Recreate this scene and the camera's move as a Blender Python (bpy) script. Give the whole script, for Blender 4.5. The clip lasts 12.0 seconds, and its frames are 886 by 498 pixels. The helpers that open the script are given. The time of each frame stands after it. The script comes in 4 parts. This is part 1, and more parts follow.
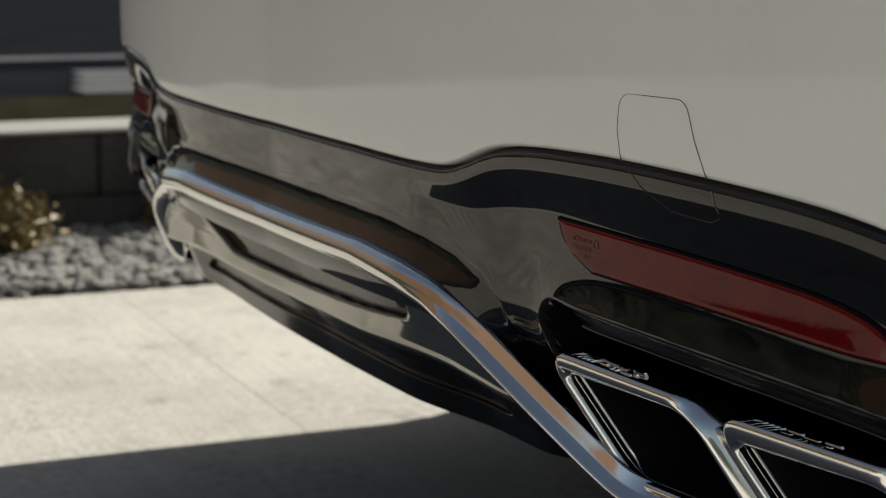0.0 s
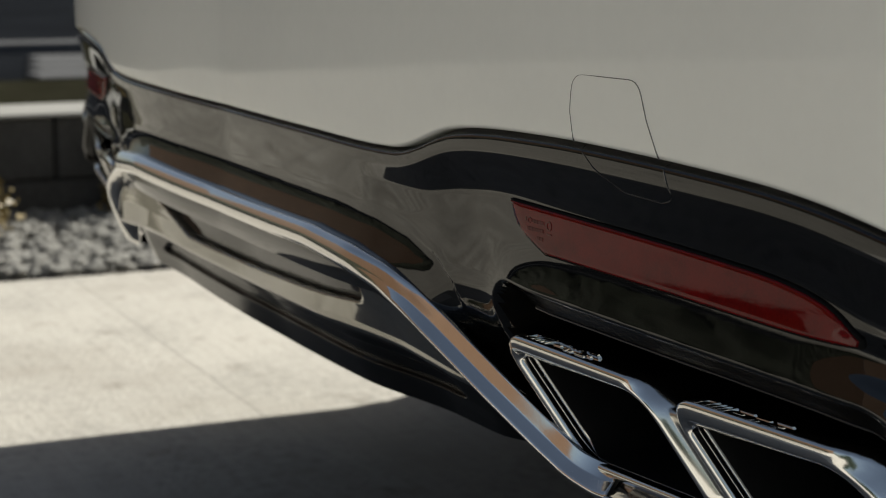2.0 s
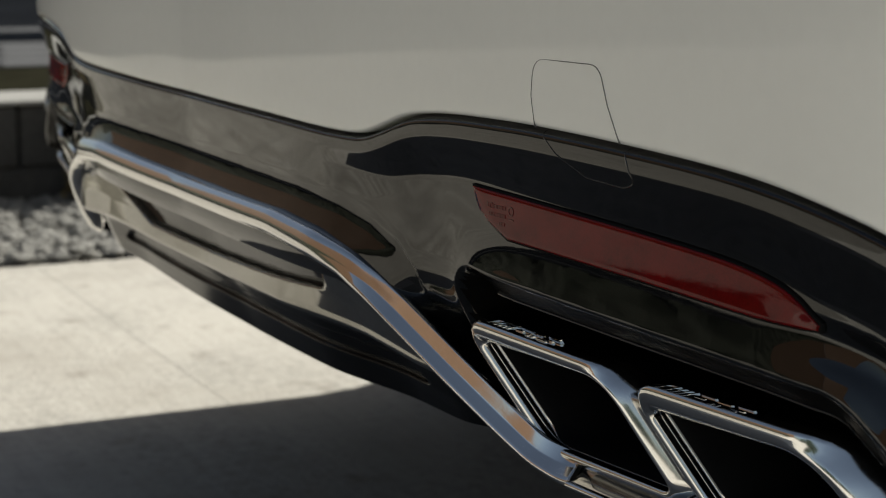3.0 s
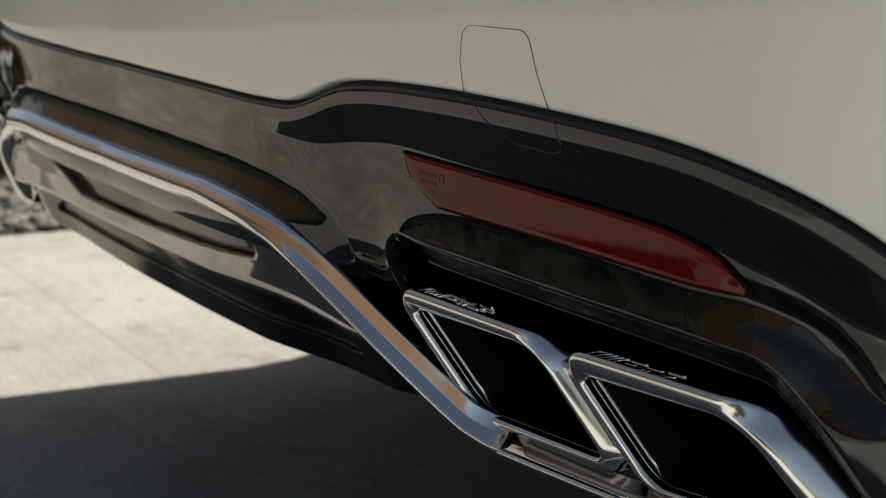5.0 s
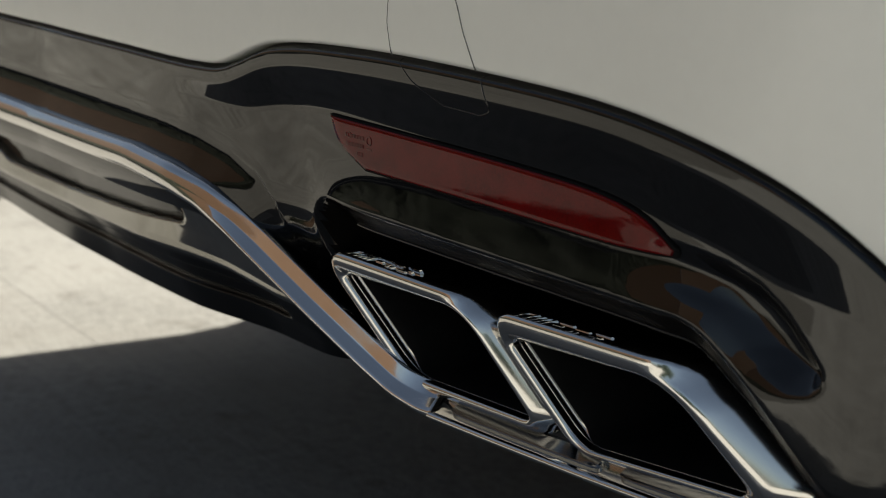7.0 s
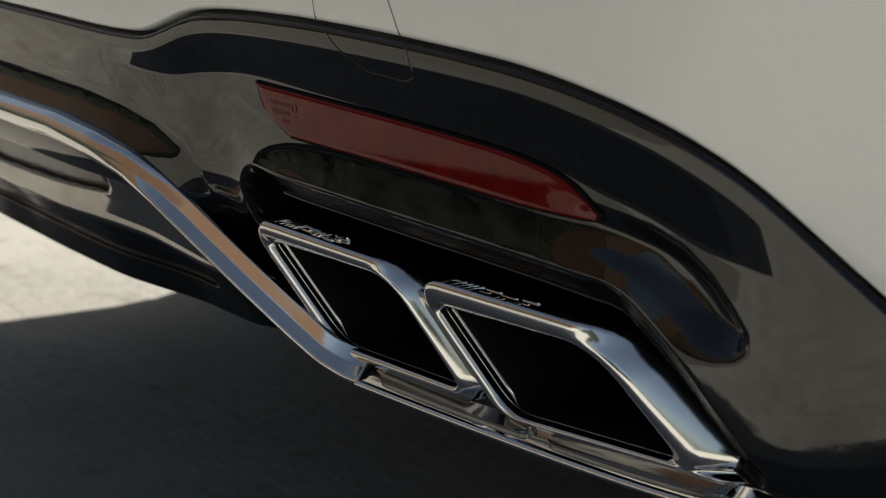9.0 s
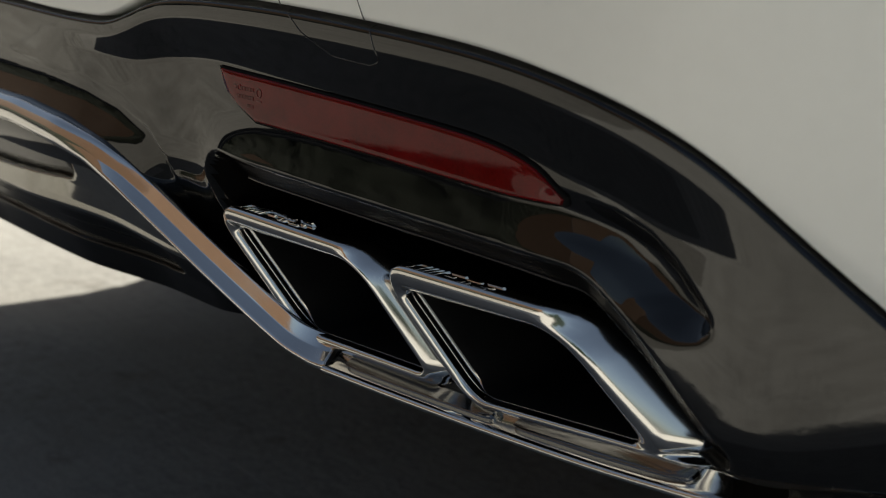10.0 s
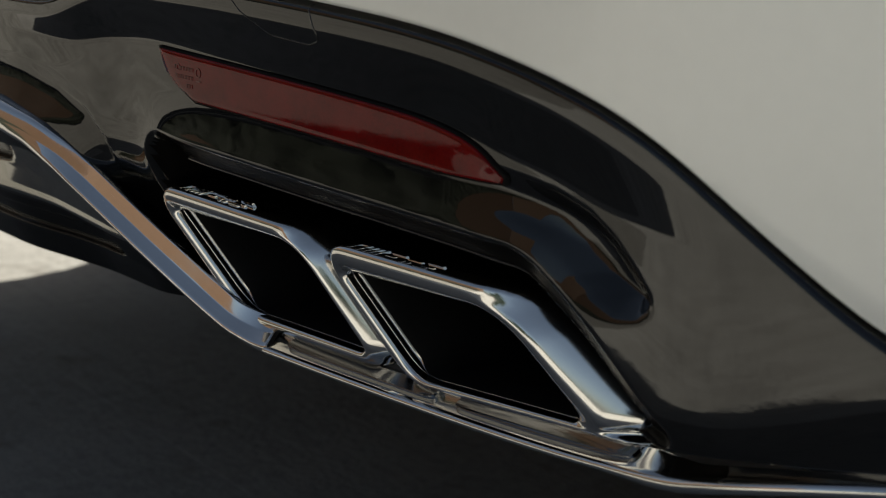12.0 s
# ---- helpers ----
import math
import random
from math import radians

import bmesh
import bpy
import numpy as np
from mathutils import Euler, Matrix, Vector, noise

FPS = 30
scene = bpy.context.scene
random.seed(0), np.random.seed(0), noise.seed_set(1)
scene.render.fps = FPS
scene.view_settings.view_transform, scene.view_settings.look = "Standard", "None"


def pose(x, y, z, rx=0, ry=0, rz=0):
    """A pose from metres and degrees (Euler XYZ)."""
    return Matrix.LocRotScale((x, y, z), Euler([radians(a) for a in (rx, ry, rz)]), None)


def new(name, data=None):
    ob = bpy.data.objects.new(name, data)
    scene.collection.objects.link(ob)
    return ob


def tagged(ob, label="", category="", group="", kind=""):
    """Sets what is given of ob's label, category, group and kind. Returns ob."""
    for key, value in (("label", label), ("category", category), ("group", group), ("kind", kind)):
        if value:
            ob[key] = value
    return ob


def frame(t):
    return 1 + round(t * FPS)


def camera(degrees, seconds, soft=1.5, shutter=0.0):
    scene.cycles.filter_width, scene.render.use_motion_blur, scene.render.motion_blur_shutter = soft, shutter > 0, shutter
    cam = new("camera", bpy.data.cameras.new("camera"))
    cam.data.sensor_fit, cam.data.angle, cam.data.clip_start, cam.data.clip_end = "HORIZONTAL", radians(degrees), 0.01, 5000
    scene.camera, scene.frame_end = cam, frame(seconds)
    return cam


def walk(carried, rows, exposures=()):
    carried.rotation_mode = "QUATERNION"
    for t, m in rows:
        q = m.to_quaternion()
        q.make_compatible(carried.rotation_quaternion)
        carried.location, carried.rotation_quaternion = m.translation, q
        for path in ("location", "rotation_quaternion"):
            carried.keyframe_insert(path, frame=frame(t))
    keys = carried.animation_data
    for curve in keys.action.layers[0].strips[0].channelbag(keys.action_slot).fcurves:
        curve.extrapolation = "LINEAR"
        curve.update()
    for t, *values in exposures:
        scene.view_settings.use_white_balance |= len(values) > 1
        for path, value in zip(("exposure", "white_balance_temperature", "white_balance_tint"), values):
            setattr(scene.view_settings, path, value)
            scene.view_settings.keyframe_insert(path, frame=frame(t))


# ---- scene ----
import colorsys  # noqa: F401

cam = camera(27.0, 12.0, 1.0)
cam.data.dof.use_dof, cam.data.dof.focus_distance, cam.data.dof.aperture_fstop = True, 0.90, 16.0
# seconds, eye, degrees: turned to the left of +y, looking down, leaning to the left
PATH = [
    (0, 1.2470, -0.4000, 0.5510, 66.87, 9.18, -0.03),
    (0.5, 1.2468, -0.3993, 0.5507, 66.68, 9.25, -0.03),
    (1, 1.2465, -0.3983, 0.5502, 66.42, 9.38, -0.03),
    (1.5, 1.2462, -0.3970, 0.5495, 66.04, 9.52, 0.00),
    (2, 1.2458, -0.3954, 0.5488, 65.62, 9.64, 0.03),
    (2.5, 1.2454, -0.3938, 0.5480, 65.15, 9.77, 0.04),
    (3, 1.2450, -0.3919, 0.5470, 64.59, 10.00, 0.06),
    (5, 1.2439, -0.3858, 0.5439, 62.70, 10.86, 0.07),
    (5.5, 1.2437, -0.3843, 0.5431, 62.21, 11.07, 0.13),
    (6, 1.2435, -0.3827, 0.5423, 61.69, 11.35, 0.15),
    (6.5, 1.2434, -0.3815, 0.5416, 61.26, 11.59, 0.13),
    (7, 1.2433, -0.3800, 0.5408, 60.74, 11.86, 0.19),
    (9, 1.2432, -0.3747, 0.5377, 58.70, 12.72, 0.25),
    (9.5, 1.2433, -0.3736, 0.5371, 58.23, 12.91, 0.27),
    (10, 1.2434, -0.3724, 0.5364, 57.74, 13.12, 0.27),
    (10.5, 1.2435, -0.3714, 0.5357, 57.27, 13.30, 0.31),
    (11, 1.2437, -0.3703, 0.5350, 56.77, 13.45, 0.35),
    (11.5, 1.2439, -0.3694, 0.5345, 56.37, 13.54, 0.39),
    (12, 1.2440, -0.3688, 0.5341, 56.08, 13.61, 0.41),
]
EXPOSURE, KELVIN, TINT = 0.75, 6950, 6
walk(cam, [(t, pose(x, y, z, 90 - down, 0, yaw) @ pose(0, 0, 0, 0, 0, roll)) for t, x, y, z, yaw, down, roll in PATH], [(0.0, EXPOSURE, KELVIN, TINT), (12.0, EXPOSURE, KELVIN, TINT)])

# ---- light ----
TO_SUN = Vector((-0.60, 1.06, 1.0)).normalized()
world = bpy.data.worlds.new("sky")
scene.world = world
world.use_nodes = True
wn = world.node_tree
sky = wn.nodes.new("ShaderNodeTexSky")
sky.sky_type = "NISHITA"
sky.sun_disc = False
sky.air_density, sky.dust_density, sky.ozone_density = 0.85, 2.0, 0.8
sky.sun_elevation = math.asin(TO_SUN.z)
sky.sun_rotation = math.atan2(TO_SUN.x, TO_SUN.y)
back = wn.nodes["Background"]
back.inputs["Strength"].default_value = 0.050
haze = wn.nodes.new("ShaderNodeHueSaturation")
haze.inputs["Saturation"].default_value = 0.85
wn.links.new(sky.outputs["Color"], haze.inputs["Color"])
wn.links.new(haze.outputs["Color"], back.inputs["Color"])
sun = new("sun", bpy.data.lights.new("sun", "SUN"))
sun.data.energy, sun.data.angle, sun.data.color = 5.0, radians(0.53), (1.0, 0.985, 0.955)
sun.matrix_world = Matrix.Translation((-4, 4, 8)) @ TO_SUN.to_track_quat("Z", "Y").to_matrix().to_4x4()


# ---- materials ----
def material(name, base, rough=0.5, metal=0.0, coat=0.0, coat_rough=0.03, noise_size=0.0, vary=0.0, fine=0.0, bump=0.0, bump_size=200.0, spec=0.5, rough_vary=0.0, dark=0.55):
    """Principled paint with variation at two scales and fine relief. noise_size and bump_size: cycles per metre."""
    m = bpy.data.materials.new(name)
    m.use_nodes = True
    nt = m.node_tree
    p = nt.nodes["Principled BSDF"]
    p.inputs["Base Color"].default_value = (*base, 1)
    p.inputs["Roughness"].default_value = rough
    p.inputs["Metallic"].default_value = metal
    p.inputs["Coat Weight"].default_value = coat
    p.inputs["Coat Roughness"].default_value = coat_rough
    p.inputs["Specular IOR Level"].default_value = spec
    geo = nt.nodes.new("ShaderNodeTexCoord")
    def noise_at(scale, detail=6.0):
        n = nt.nodes.new("ShaderNodeTexNoise")
        n.inputs["Scale"].default_value, n.inputs["Detail"].default_value = scale, detail
        nt.links.new(geo.outputs["Object"], n.inputs["Vector"])
        return n
    if vary:
        a, b = noise_at(noise_size), noise_at(noise_size * 14)
        add = nt.nodes.new("ShaderNodeMath")
        add.operation = "MULTIPLY_ADD"
        add.inputs[1].default_value = fine
        nt.links.new(b.outputs["Fac"], add.inputs[0])
        nt.links.new(a.outputs["Fac"], add.inputs[2])
        ramp = nt.nodes.new("ShaderNodeValToRGB")
        ramp.color_ramp.elements[0].position, ramp.color_ramp.elements[1].position = 0.3 + fine * 0.3, 0.7 + fine * 0.7
        ramp.color_ramp.elements[0].color = (*[c * (1 - vary) for c in base], 1)
        ramp.color_ramp.elements[1].color = (*[min(1, c * (1 + vary * dark)) for c in base], 1)
        nt.links.new(add.outputs[0], ramp.inputs[0])
        nt.links.new(ramp.outputs["Color"], p.inputs["Base Color"])
    if rough_vary:
        n = noise_at(35.0)
        mr = nt.nodes.new("ShaderNodeMapRange")
        mr.inputs["To Min"].default_value, mr.inputs["To Max"].default_value = max(0, rough - rough_vary), rough + rough_vary
        nt.links.new(n.outputs["Fac"], mr.inputs["Value"])
        nt.links.new(mr.outputs["Result"], p.inputs["Roughness"])
    if bump:
        n = noise_at(bump_size, 4.0)
        bp = nt.nodes.new("ShaderNodeBump")
        bp.inputs["Strength"].default_value, bp.inputs["Distance"].default_value = 1.0, bump
        nt.links.new(n.outputs["Fac"], bp.inputs["Height"])
        nt.links.new(bp.outputs["Normal"], p.inputs["Normal"])
        if coat:
            nt.links.new(bp.outputs["Normal"], p.inputs["Coat Normal"])
    return m


WHITE = material("pearl_white_paint", (0.890, 0.892, 0.852), 0.42, 0.2, 0.7, 0.04, 9, 0.03, 0.5, 0.00003, 90)
BLACK = material("black_gloss", (0.004, 0.004, 0.004), 0.03, 0, 0.0, 0.03, 0, 0, 0, 0.00002, 100, 0.62, 0.012)
CHROME = material("chrome", (0.78, 0.77, 0.75), 0.09, 1.0, rough_vary=0.05, bump=0.00002, bump_size=120)
TIPCHROME = material("tip_chrome", (0.74, 0.725, 0.70), 0.11, 1.0, rough_vary=0.03, bump=0.00003, bump_size=90)
CAVE = material("satin_black_plastic", (0.006, 0.0055, 0.005), 0.22, 0, 0, 0.1, 30, 0.3, 0.5, 0.00008, 500, 0.02, 0.06)
SATIN = material("dark_steel", (0.20, 0.20, 0.20), 0.16, 1.0, rough_vary=0.05)
DARKCHROME = material("black_chrome", (0.33, 0.322, 0.30), 0.07, 1.0, rough_vary=0.03, bump=0.00002, bump_size=70)
INSERT = material("slot_plastic", (0.006, 0.006, 0.006), 0.08, 0, 0, 0.1, 60, 0.5, 0.6, 0.00015, 90, 0.6, 0.05)
LIP = material("lip_plastic", (0.003, 0.003, 0.003), 0.12, 0, 0, 0.1, 40, 0.4, 0.6, 0.00006, 200, 0.12, 0.05)
SLEEVE = material("sleeve_steel", (0.55, 0.53, 0.50), 0.14, 1.0, rough_vary=0.05)
RED = material("red_lens", (0.13, 0.002, 0.002), 0.30, 0, 0.6, 0.05, 60, 0.35, 0.6, 0.00003, 300, 0.0)
LETTER = material("dark_red_print", (0.11, 0.004, 0.004), 0.4)
MATT = material("black_plastic", (0.008, 0.008, 0.008), 0.6, 0, 0, 0.1, 40, 0.3, 0.5, 0.0002, 900, 0.06)
SEAM = material("dark_seam", (0.13, 0.128, 0.12), 0.8)
GLASS = material("tinted_glass", (0.01, 0.012, 0.012), 0.03, 0, 0)
TYRE = material("tyre_rubber", (0.015, 0.015, 0.015), 0.75, bump=0.0008, bump_size=120)
ALLOY = material("alloy", (0.45, 0.45, 0.46), 0.25, 1.0)
CONCRETE = material("pale_concrete", (0.300, 0.284, 0.256), 0.85, 0, 0, 0.1, 4.5, 0.30, 0.9, 0.0018, 130)
OLDCONCRETE = material("old_concrete", (0.36, 0.345, 0.31), 0.85, 0, 0, 0.1, 4.5, 0.3, 0.9, 0.0018, 130)
# extra pale, for unseen slabs added to bounce light onto the bumper's right half
BOUNCECONCRETE = material("bounce_concrete", (0.62, 0.60, 0.55), 0.85, 0, 0, 0.1, 4.5, 0.22, 0.9, 0.0018, 130)
JOINT = material("joint_filler", (0.275, 0.270, 0.256), 0.9, 0, 0, 0.1, 5, 0.2, 0.5, 0.001, 100)


def stained(m, scale, low, high, shade):
    """Adds scattered darker stains, of their own shape, to a material's colour."""
    nt = m.node_tree
    p = nt.nodes["Principled BSDF"]
    old = p.inputs["Base Color"].links[0].from_socket
    co = nt.nodes.new("ShaderNodeTexCoord")
    n = nt.nodes.new("ShaderNodeTexNoise")
    n.inputs["Scale"].default_value, n.inputs["Detail"].default_value, n.inputs["Roughness"].default_value = scale, 7.0, 0.62
    nt.links.new(co.outputs["Object"], n.inputs["Vector"])
    r = nt.nodes.new("ShaderNodeMapRange")
    r.inputs["From Min"].default_value, r.inputs["From Max"].default_value = low, high
    r.inputs["To Min"].default_value, r.inputs["To Max"].default_value = 0.0, shade
    nt.links.new(n.outputs["Fac"], r.inputs["Value"])
    mix = nt.nodes.new("ShaderNodeMixRGB")
    mix.blend_type = "MULTIPLY"
    mix.inputs["Color2"].default_value = (0.42, 0.38, 0.34, 1)
    nt.links.new(r.outputs["Result"], mix.inputs["Fac"])
    nt.links.new(old, mix.inputs["Color1"])
    nt.links.new(mix.outputs["Color"], p.inputs["Base Color"])




def brushed(m, depth):
    """Fine broom streaks across the driveway, as in a brushed concrete."""
    nt = m.node_tree
    p = nt.nodes["Principled BSDF"]
    old = p.inputs["Base Color"].links[0].from_socket
    co, mp, n = nt.nodes.new("ShaderNodeTexCoord"), nt.nodes.new("ShaderNodeMapping"), nt.nodes.new("ShaderNodeTexNoise")
    mp.inputs["Scale"].default_value = (3.0, 80.0, 1.0)
    mp.inputs["Rotation"].default_value = (0, 0, 0.25)
    n.inputs["Scale"].default_value, n.inputs["Detail"].default_value, n.inputs["Distortion"].default_value = 1.0, 5.0, 0.6
    nt.links.new(co.outputs["Object"], mp.inputs["Vector"])
    nt.links.new(mp.outputs["Vector"], n.inputs["Vector"])
    r = nt.nodes.new("ShaderNodeMapRange")
    r.inputs["From Min"].default_value, r.inputs["From Max"].default_value = 0.3, 0.7
    r.inputs["To Min"].default_value, r.inputs["To Max"].default_value = depth, 0.0
    nt.links.new(n.outputs["Fac"], r.inputs["Value"])
    mix = nt.nodes.new("ShaderNodeMixRGB")
    mix.blend_type = "MULTIPLY"
    mix.inputs["Color2"].default_value = (0.30, 0.27, 0.23, 1)
    nt.links.new(r.outputs["Result"], mix.inputs["Fac"])
    nt.links.new(old, mix.inputs["Color1"])
    nt.links.new(mix.outputs["Color"], p.inputs["Base Color"])


for finish, depth in ((OLDCONCRETE, 0.8), (BOUNCECONCRETE, 0.55), (CONCRETE, 0.16)):
    brushed(finish, depth)
stained(CONCRETE, 2.2, 0.52, 0.72, 0.55)
stained(CONCRETE, 11.0, 0.60, 0.74, 0.7)
ASPHALT = material("dark_asphalt", (0.010, 0.0112, 0.0135), 0.9, 0, 0, 0.1, 1.5, 0.3, 0.6, 0.004, 150, spec=0.0)
SOIL = material("gravel_soil", (0.12, 0.11, 0.095), 0.95, 0, 0, 0.1, 12, 0.5, 0.6, 0.006, 90, spec=0.0)
STONE = material("pale_gravel", (0.155, 0.15, 0.138), 0.85, 0, 0, 0.1, 18, 0.45, 0.6, 0.001, 300)
WALLDARK = material("dark_block", (0.055, 0.0535, 0.052), 0.85, 0, 0, 0.1, 5, 0.35, 0.6, 0.003, 60, spec=0.0)
CAP = material("pale_cap_stone", (0.20, 0.196, 0.184), 0.85, 0, 0, 0.1, 7, 0.15, 0.5, 0.001, 120)
GRASS = material("dull_turf", (0.017, 0.0165, 0.011), 0.95, 0, 0, 0.1, 6, 0.4, 0.6, 0.01, 60, spec=0.0)
PALE = material("pale_slab", (0.095, 0.096, 0.10), 0.8, 0, 0, 0.1, 4, 0.15, 0.5, 0.001, 90, spec=0.0)
LEAF = material("olive_leaf", (0.14, 0.10, 0.03), 0.6, 0, 0, 0.1, 9, 0.6, 0.7)
GREEN = material("tree_leaf", (0.024, 0.040, 0.020), 0.6, 0, 0, 0.1, 3, 0.5, 0.7)
HEDGE = material("clipped_leaf", (0.023, 0.026, 0.016), 0.7, 0, 0, 0.1, 0.9, 0.45, 0.7, 0.03, 12, spec=0.2)
BARK = material("bark", (0.10, 0.075, 0.05), 0.9, 0, 0, 0.1, 20, 0.4, 0.6, 0.01, 40)
BROWN = material("brown_timber", (0.105, 0.055, 0.027), 0.7, 0, 0, 0.1, 3, 0.3, 0.6, 0.002, 60)
EARTH = material("ground_earth", (0.16, 0.15, 0.125), 0.95, 0, 0, 0.1, 0.6, 0.3, 0.5, 0.01, 30, spec=0.0)


# ---- mesh helpers ----
def part(name, data, mat, parent=None, label="", smooth=True):
    """Links a bmesh or (vertices, faces) as one mesh object, under parent if there is one."""
    me = bpy.data.meshes.new(name)
    if isinstance(data, bmesh.types.BMesh):
        data.to_mesh(me)
        data.free()
    else:
        me.from_pydata([tuple(map(float, v)) for v in data[0]], [], data[1])
        me.update()
    me.materials.append(mat)
    if smooth:
        me.polygons.foreach_set("use_smooth", [True] * len(me.polygons))
    ob = new(name, me)
    ob.parent = parent
    if label:
        tagged(ob, label)
    return ob


def sheet(points, closed_u=False, closed_v=False, flip=False):
    """Vertices and faces of a grid of points, an array of nu x nv x 3."""
    p = np.asarray(points, float)
    nu, nv = p.shape[:2]
    faces = []
    for i in range(nu if closed_u else nu - 1):
        for j in range(nv if closed_v else nv - 1):
            a, b, c, d = i * nv + j, ((i + 1) % nu) * nv + j, ((i + 1) % nu) * nv + (j + 1) % nv, i * nv + (j + 1) % nv
            faces.append((a, d, c, b) if flip else (a, b, c, d))
    return p.reshape(-1, 3), faces


def join(*meshes):
    verts, faces = [], []
    for v, f in meshes:
        n = len(verts)
        verts += [tuple(x) for x in v]
        faces += [tuple(n + i for i in face) for face in f]
    return verts, faces


def box(x0, x1, y0, y1, z0, z1, bevel=0.0, segments=2):
    bm = bmesh.new()
    bmesh.ops.create_cube(bm, size=1)
    for v in bm.verts:
        v.co = Vector(((x0 + x1) / 2 + v.co.x * (x1 - x0), (y0 + y1) / 2 + v.co.y * (y1 - y0), (z0 + z1) / 2 + v.co.z * (z1 - z0)))
    if bevel:
        bmesh.ops.bevel(bm, geom=bm.edges[:], offset=bevel, segments=segments, affect="EDGES", profile=0.6)
    return bm


def curve(knots, x, soft=0.0):
    """Piecewise line through knots (x, value), rounded over soft metres."""
    k = np.array(knots, float)
    x = np.asarray(x, float)
    if not soft:
        return np.interp(x, k[:, 0], k[:, 1])
    offs = np.linspace(-1, 1, 13)
    w = np.cos(offs * math.pi / 2) ** 2 + 1e-3
    return sum(wi * np.interp(x + o * soft, k[:, 0], k[:, 1]) for wi, o in zip(w, offs)) / w.sum()


def spline(knots, x):
    """Monotone cubic through knots (x, value)."""
    k = np.array(knots, float)
    x = np.clip(np.asarray(x, float), k[0, 0], k[-1, 0])
    h = np.diff(k[:, 0])
    m = np.diff(k[:, 1]) / h
    d = np.concatenate([[m[0]], np.where(m[:-1] * m[1:] > 0, 2 * m[:-1] * m[1:] / np.where(m[:-1] + m[1:] == 0, 1, m[:-1] + m[1:]), 0), [m[-1]]])
    i = np.clip(np.searchsorted(k[:, 0], x) - 1, 0, len(h) - 1)
    s = (x - k[i, 0]) / h[i]
    return (1 + 2 * s) * (1 - s) ** 2 * k[i, 1] + s * s * (3 - 2 * s) * k[i + 1, 1] + h[i] * (s * (1 - s) ** 2 * d[i] - s * s * (1 - s) * d[i + 1])


def smooth(a, b, x):
    s = np.clip((np.asarray(x, float) - a) / (b - a), 0, 1)
    return s * s * (3 - 2 * s)


def inside(poly, x, z):
    """Signed distance to a closed outline in x and z, positive inside it."""
    p = np.array(poly, float)
    q = np.roll(p, -1, 0)
    x, z = np.asarray(x, float), np.asarray(z, float)
    best, odd = np.full(x.shape, 9.0), np.zeros(x.shape, bool)
    for (ax, az), (bx, bz) in zip(p, q):
        ex, ez = bx - ax, bz - az
        s = np.clip(((x - ax) * ex + (z - az) * ez) / (ex * ex + ez * ez + 1e-12), 0, 1)
        best = np.minimum(best, np.hypot(x - ax - s * ex, z - az - s * ez))
        cross = (az > z) != (bz > z)
        odd ^= cross & (x < ax + (z - az) * ex / (ez if abs(ez) > 1e-9 else 1e-9))
    return np.where(odd, best, -best)


def rounded(poly, radii, steps=7):
    """A closed outline with its corners rounded; the same number of points for every radius."""
    out = []
    n = len(poly)
    for i in range(n):
        p, a, b = (np.array(poly[k % n], float) for k in (i, i - 1, i + 1))
        r = radii[i] if isinstance(radii, (list, tuple)) else radii
        u, v = (a - p) / np.linalg.norm(a - p), (b - p) / np.linalg.norm(b - p)
        half = math.acos(np.clip(u @ v, -1, 1)) / 2
        cut = min(r / math.tan(half), 0.48 * np.linalg.norm(a - p), 0.48 * np.linalg.norm(b - p))
        p0, p1 = p + u * cut, p + v * cut
        for s in np.linspace(0, 1, steps):
            out.append(tuple((1 - s) ** 2 * p0 + 2 * s * (1 - s) * p + s * s * p1))
    return out


def inset(outline, d):
    """An outline moved inwards by d; counter-clockwise or clockwise alike."""
    p = np.array(outline, float)
    t = np.roll(p, -1, 0) - np.roll(p, 1, 0)
    t /= np.linalg.norm(t, axis=1)[:, None] + 1e-9
    n = np.stack([-t[:, 1], t[:, 0]], 1)
    area = (p[:, 0] * np.roll(p[:, 1], -1) - np.roll(p[:, 0], -1) * p[:, 1]).sum()
    return p + n * d * (1 if area > 0 else -1)


def mirror(data, side):
    v, f = data
    return ([(side * x, y, z) for x, y, z in v], [tuple(reversed(q)) for q in f] if side < 0 else f)


# ---- the plan of the car's rear: x across, y ahead, z up ----
def plan(x):
    ax = np.abs(np.asarray(x, float))
    return 0.12 * ax**2 + np.where(ax > 0.64, 1.6 * (ax - 0.64) ** 2, 0)


def plan_line(step):
    """Points of the rear's outline in plan, round both corners and along the sides."""
    xs = np.arange(-0.88, 0.8801, step)
    mid = [(x, float(plan(x))) for x in xs]
    a0, r = math.atan(0.24 * 0.88 + 3.2 * 0.24), 0.11
    cx, cy = 0.88 - r * math.sin(a0), float(plan(0.88)) + r * math.cos(a0)
    arc = [(cx + r * math.sin(a), cy - r * math.cos(a)) for a in np.linspace(a0, math.pi / 2, 14)[1:]]
    side = [(arc[-1][0], y) for y in (arc[-1][1] + 0.05, 0.45, 0.72)]
    right = arc + side
    left = [(-x, y) for x, y in reversed(right)]
    return np.array(left + mid + right)


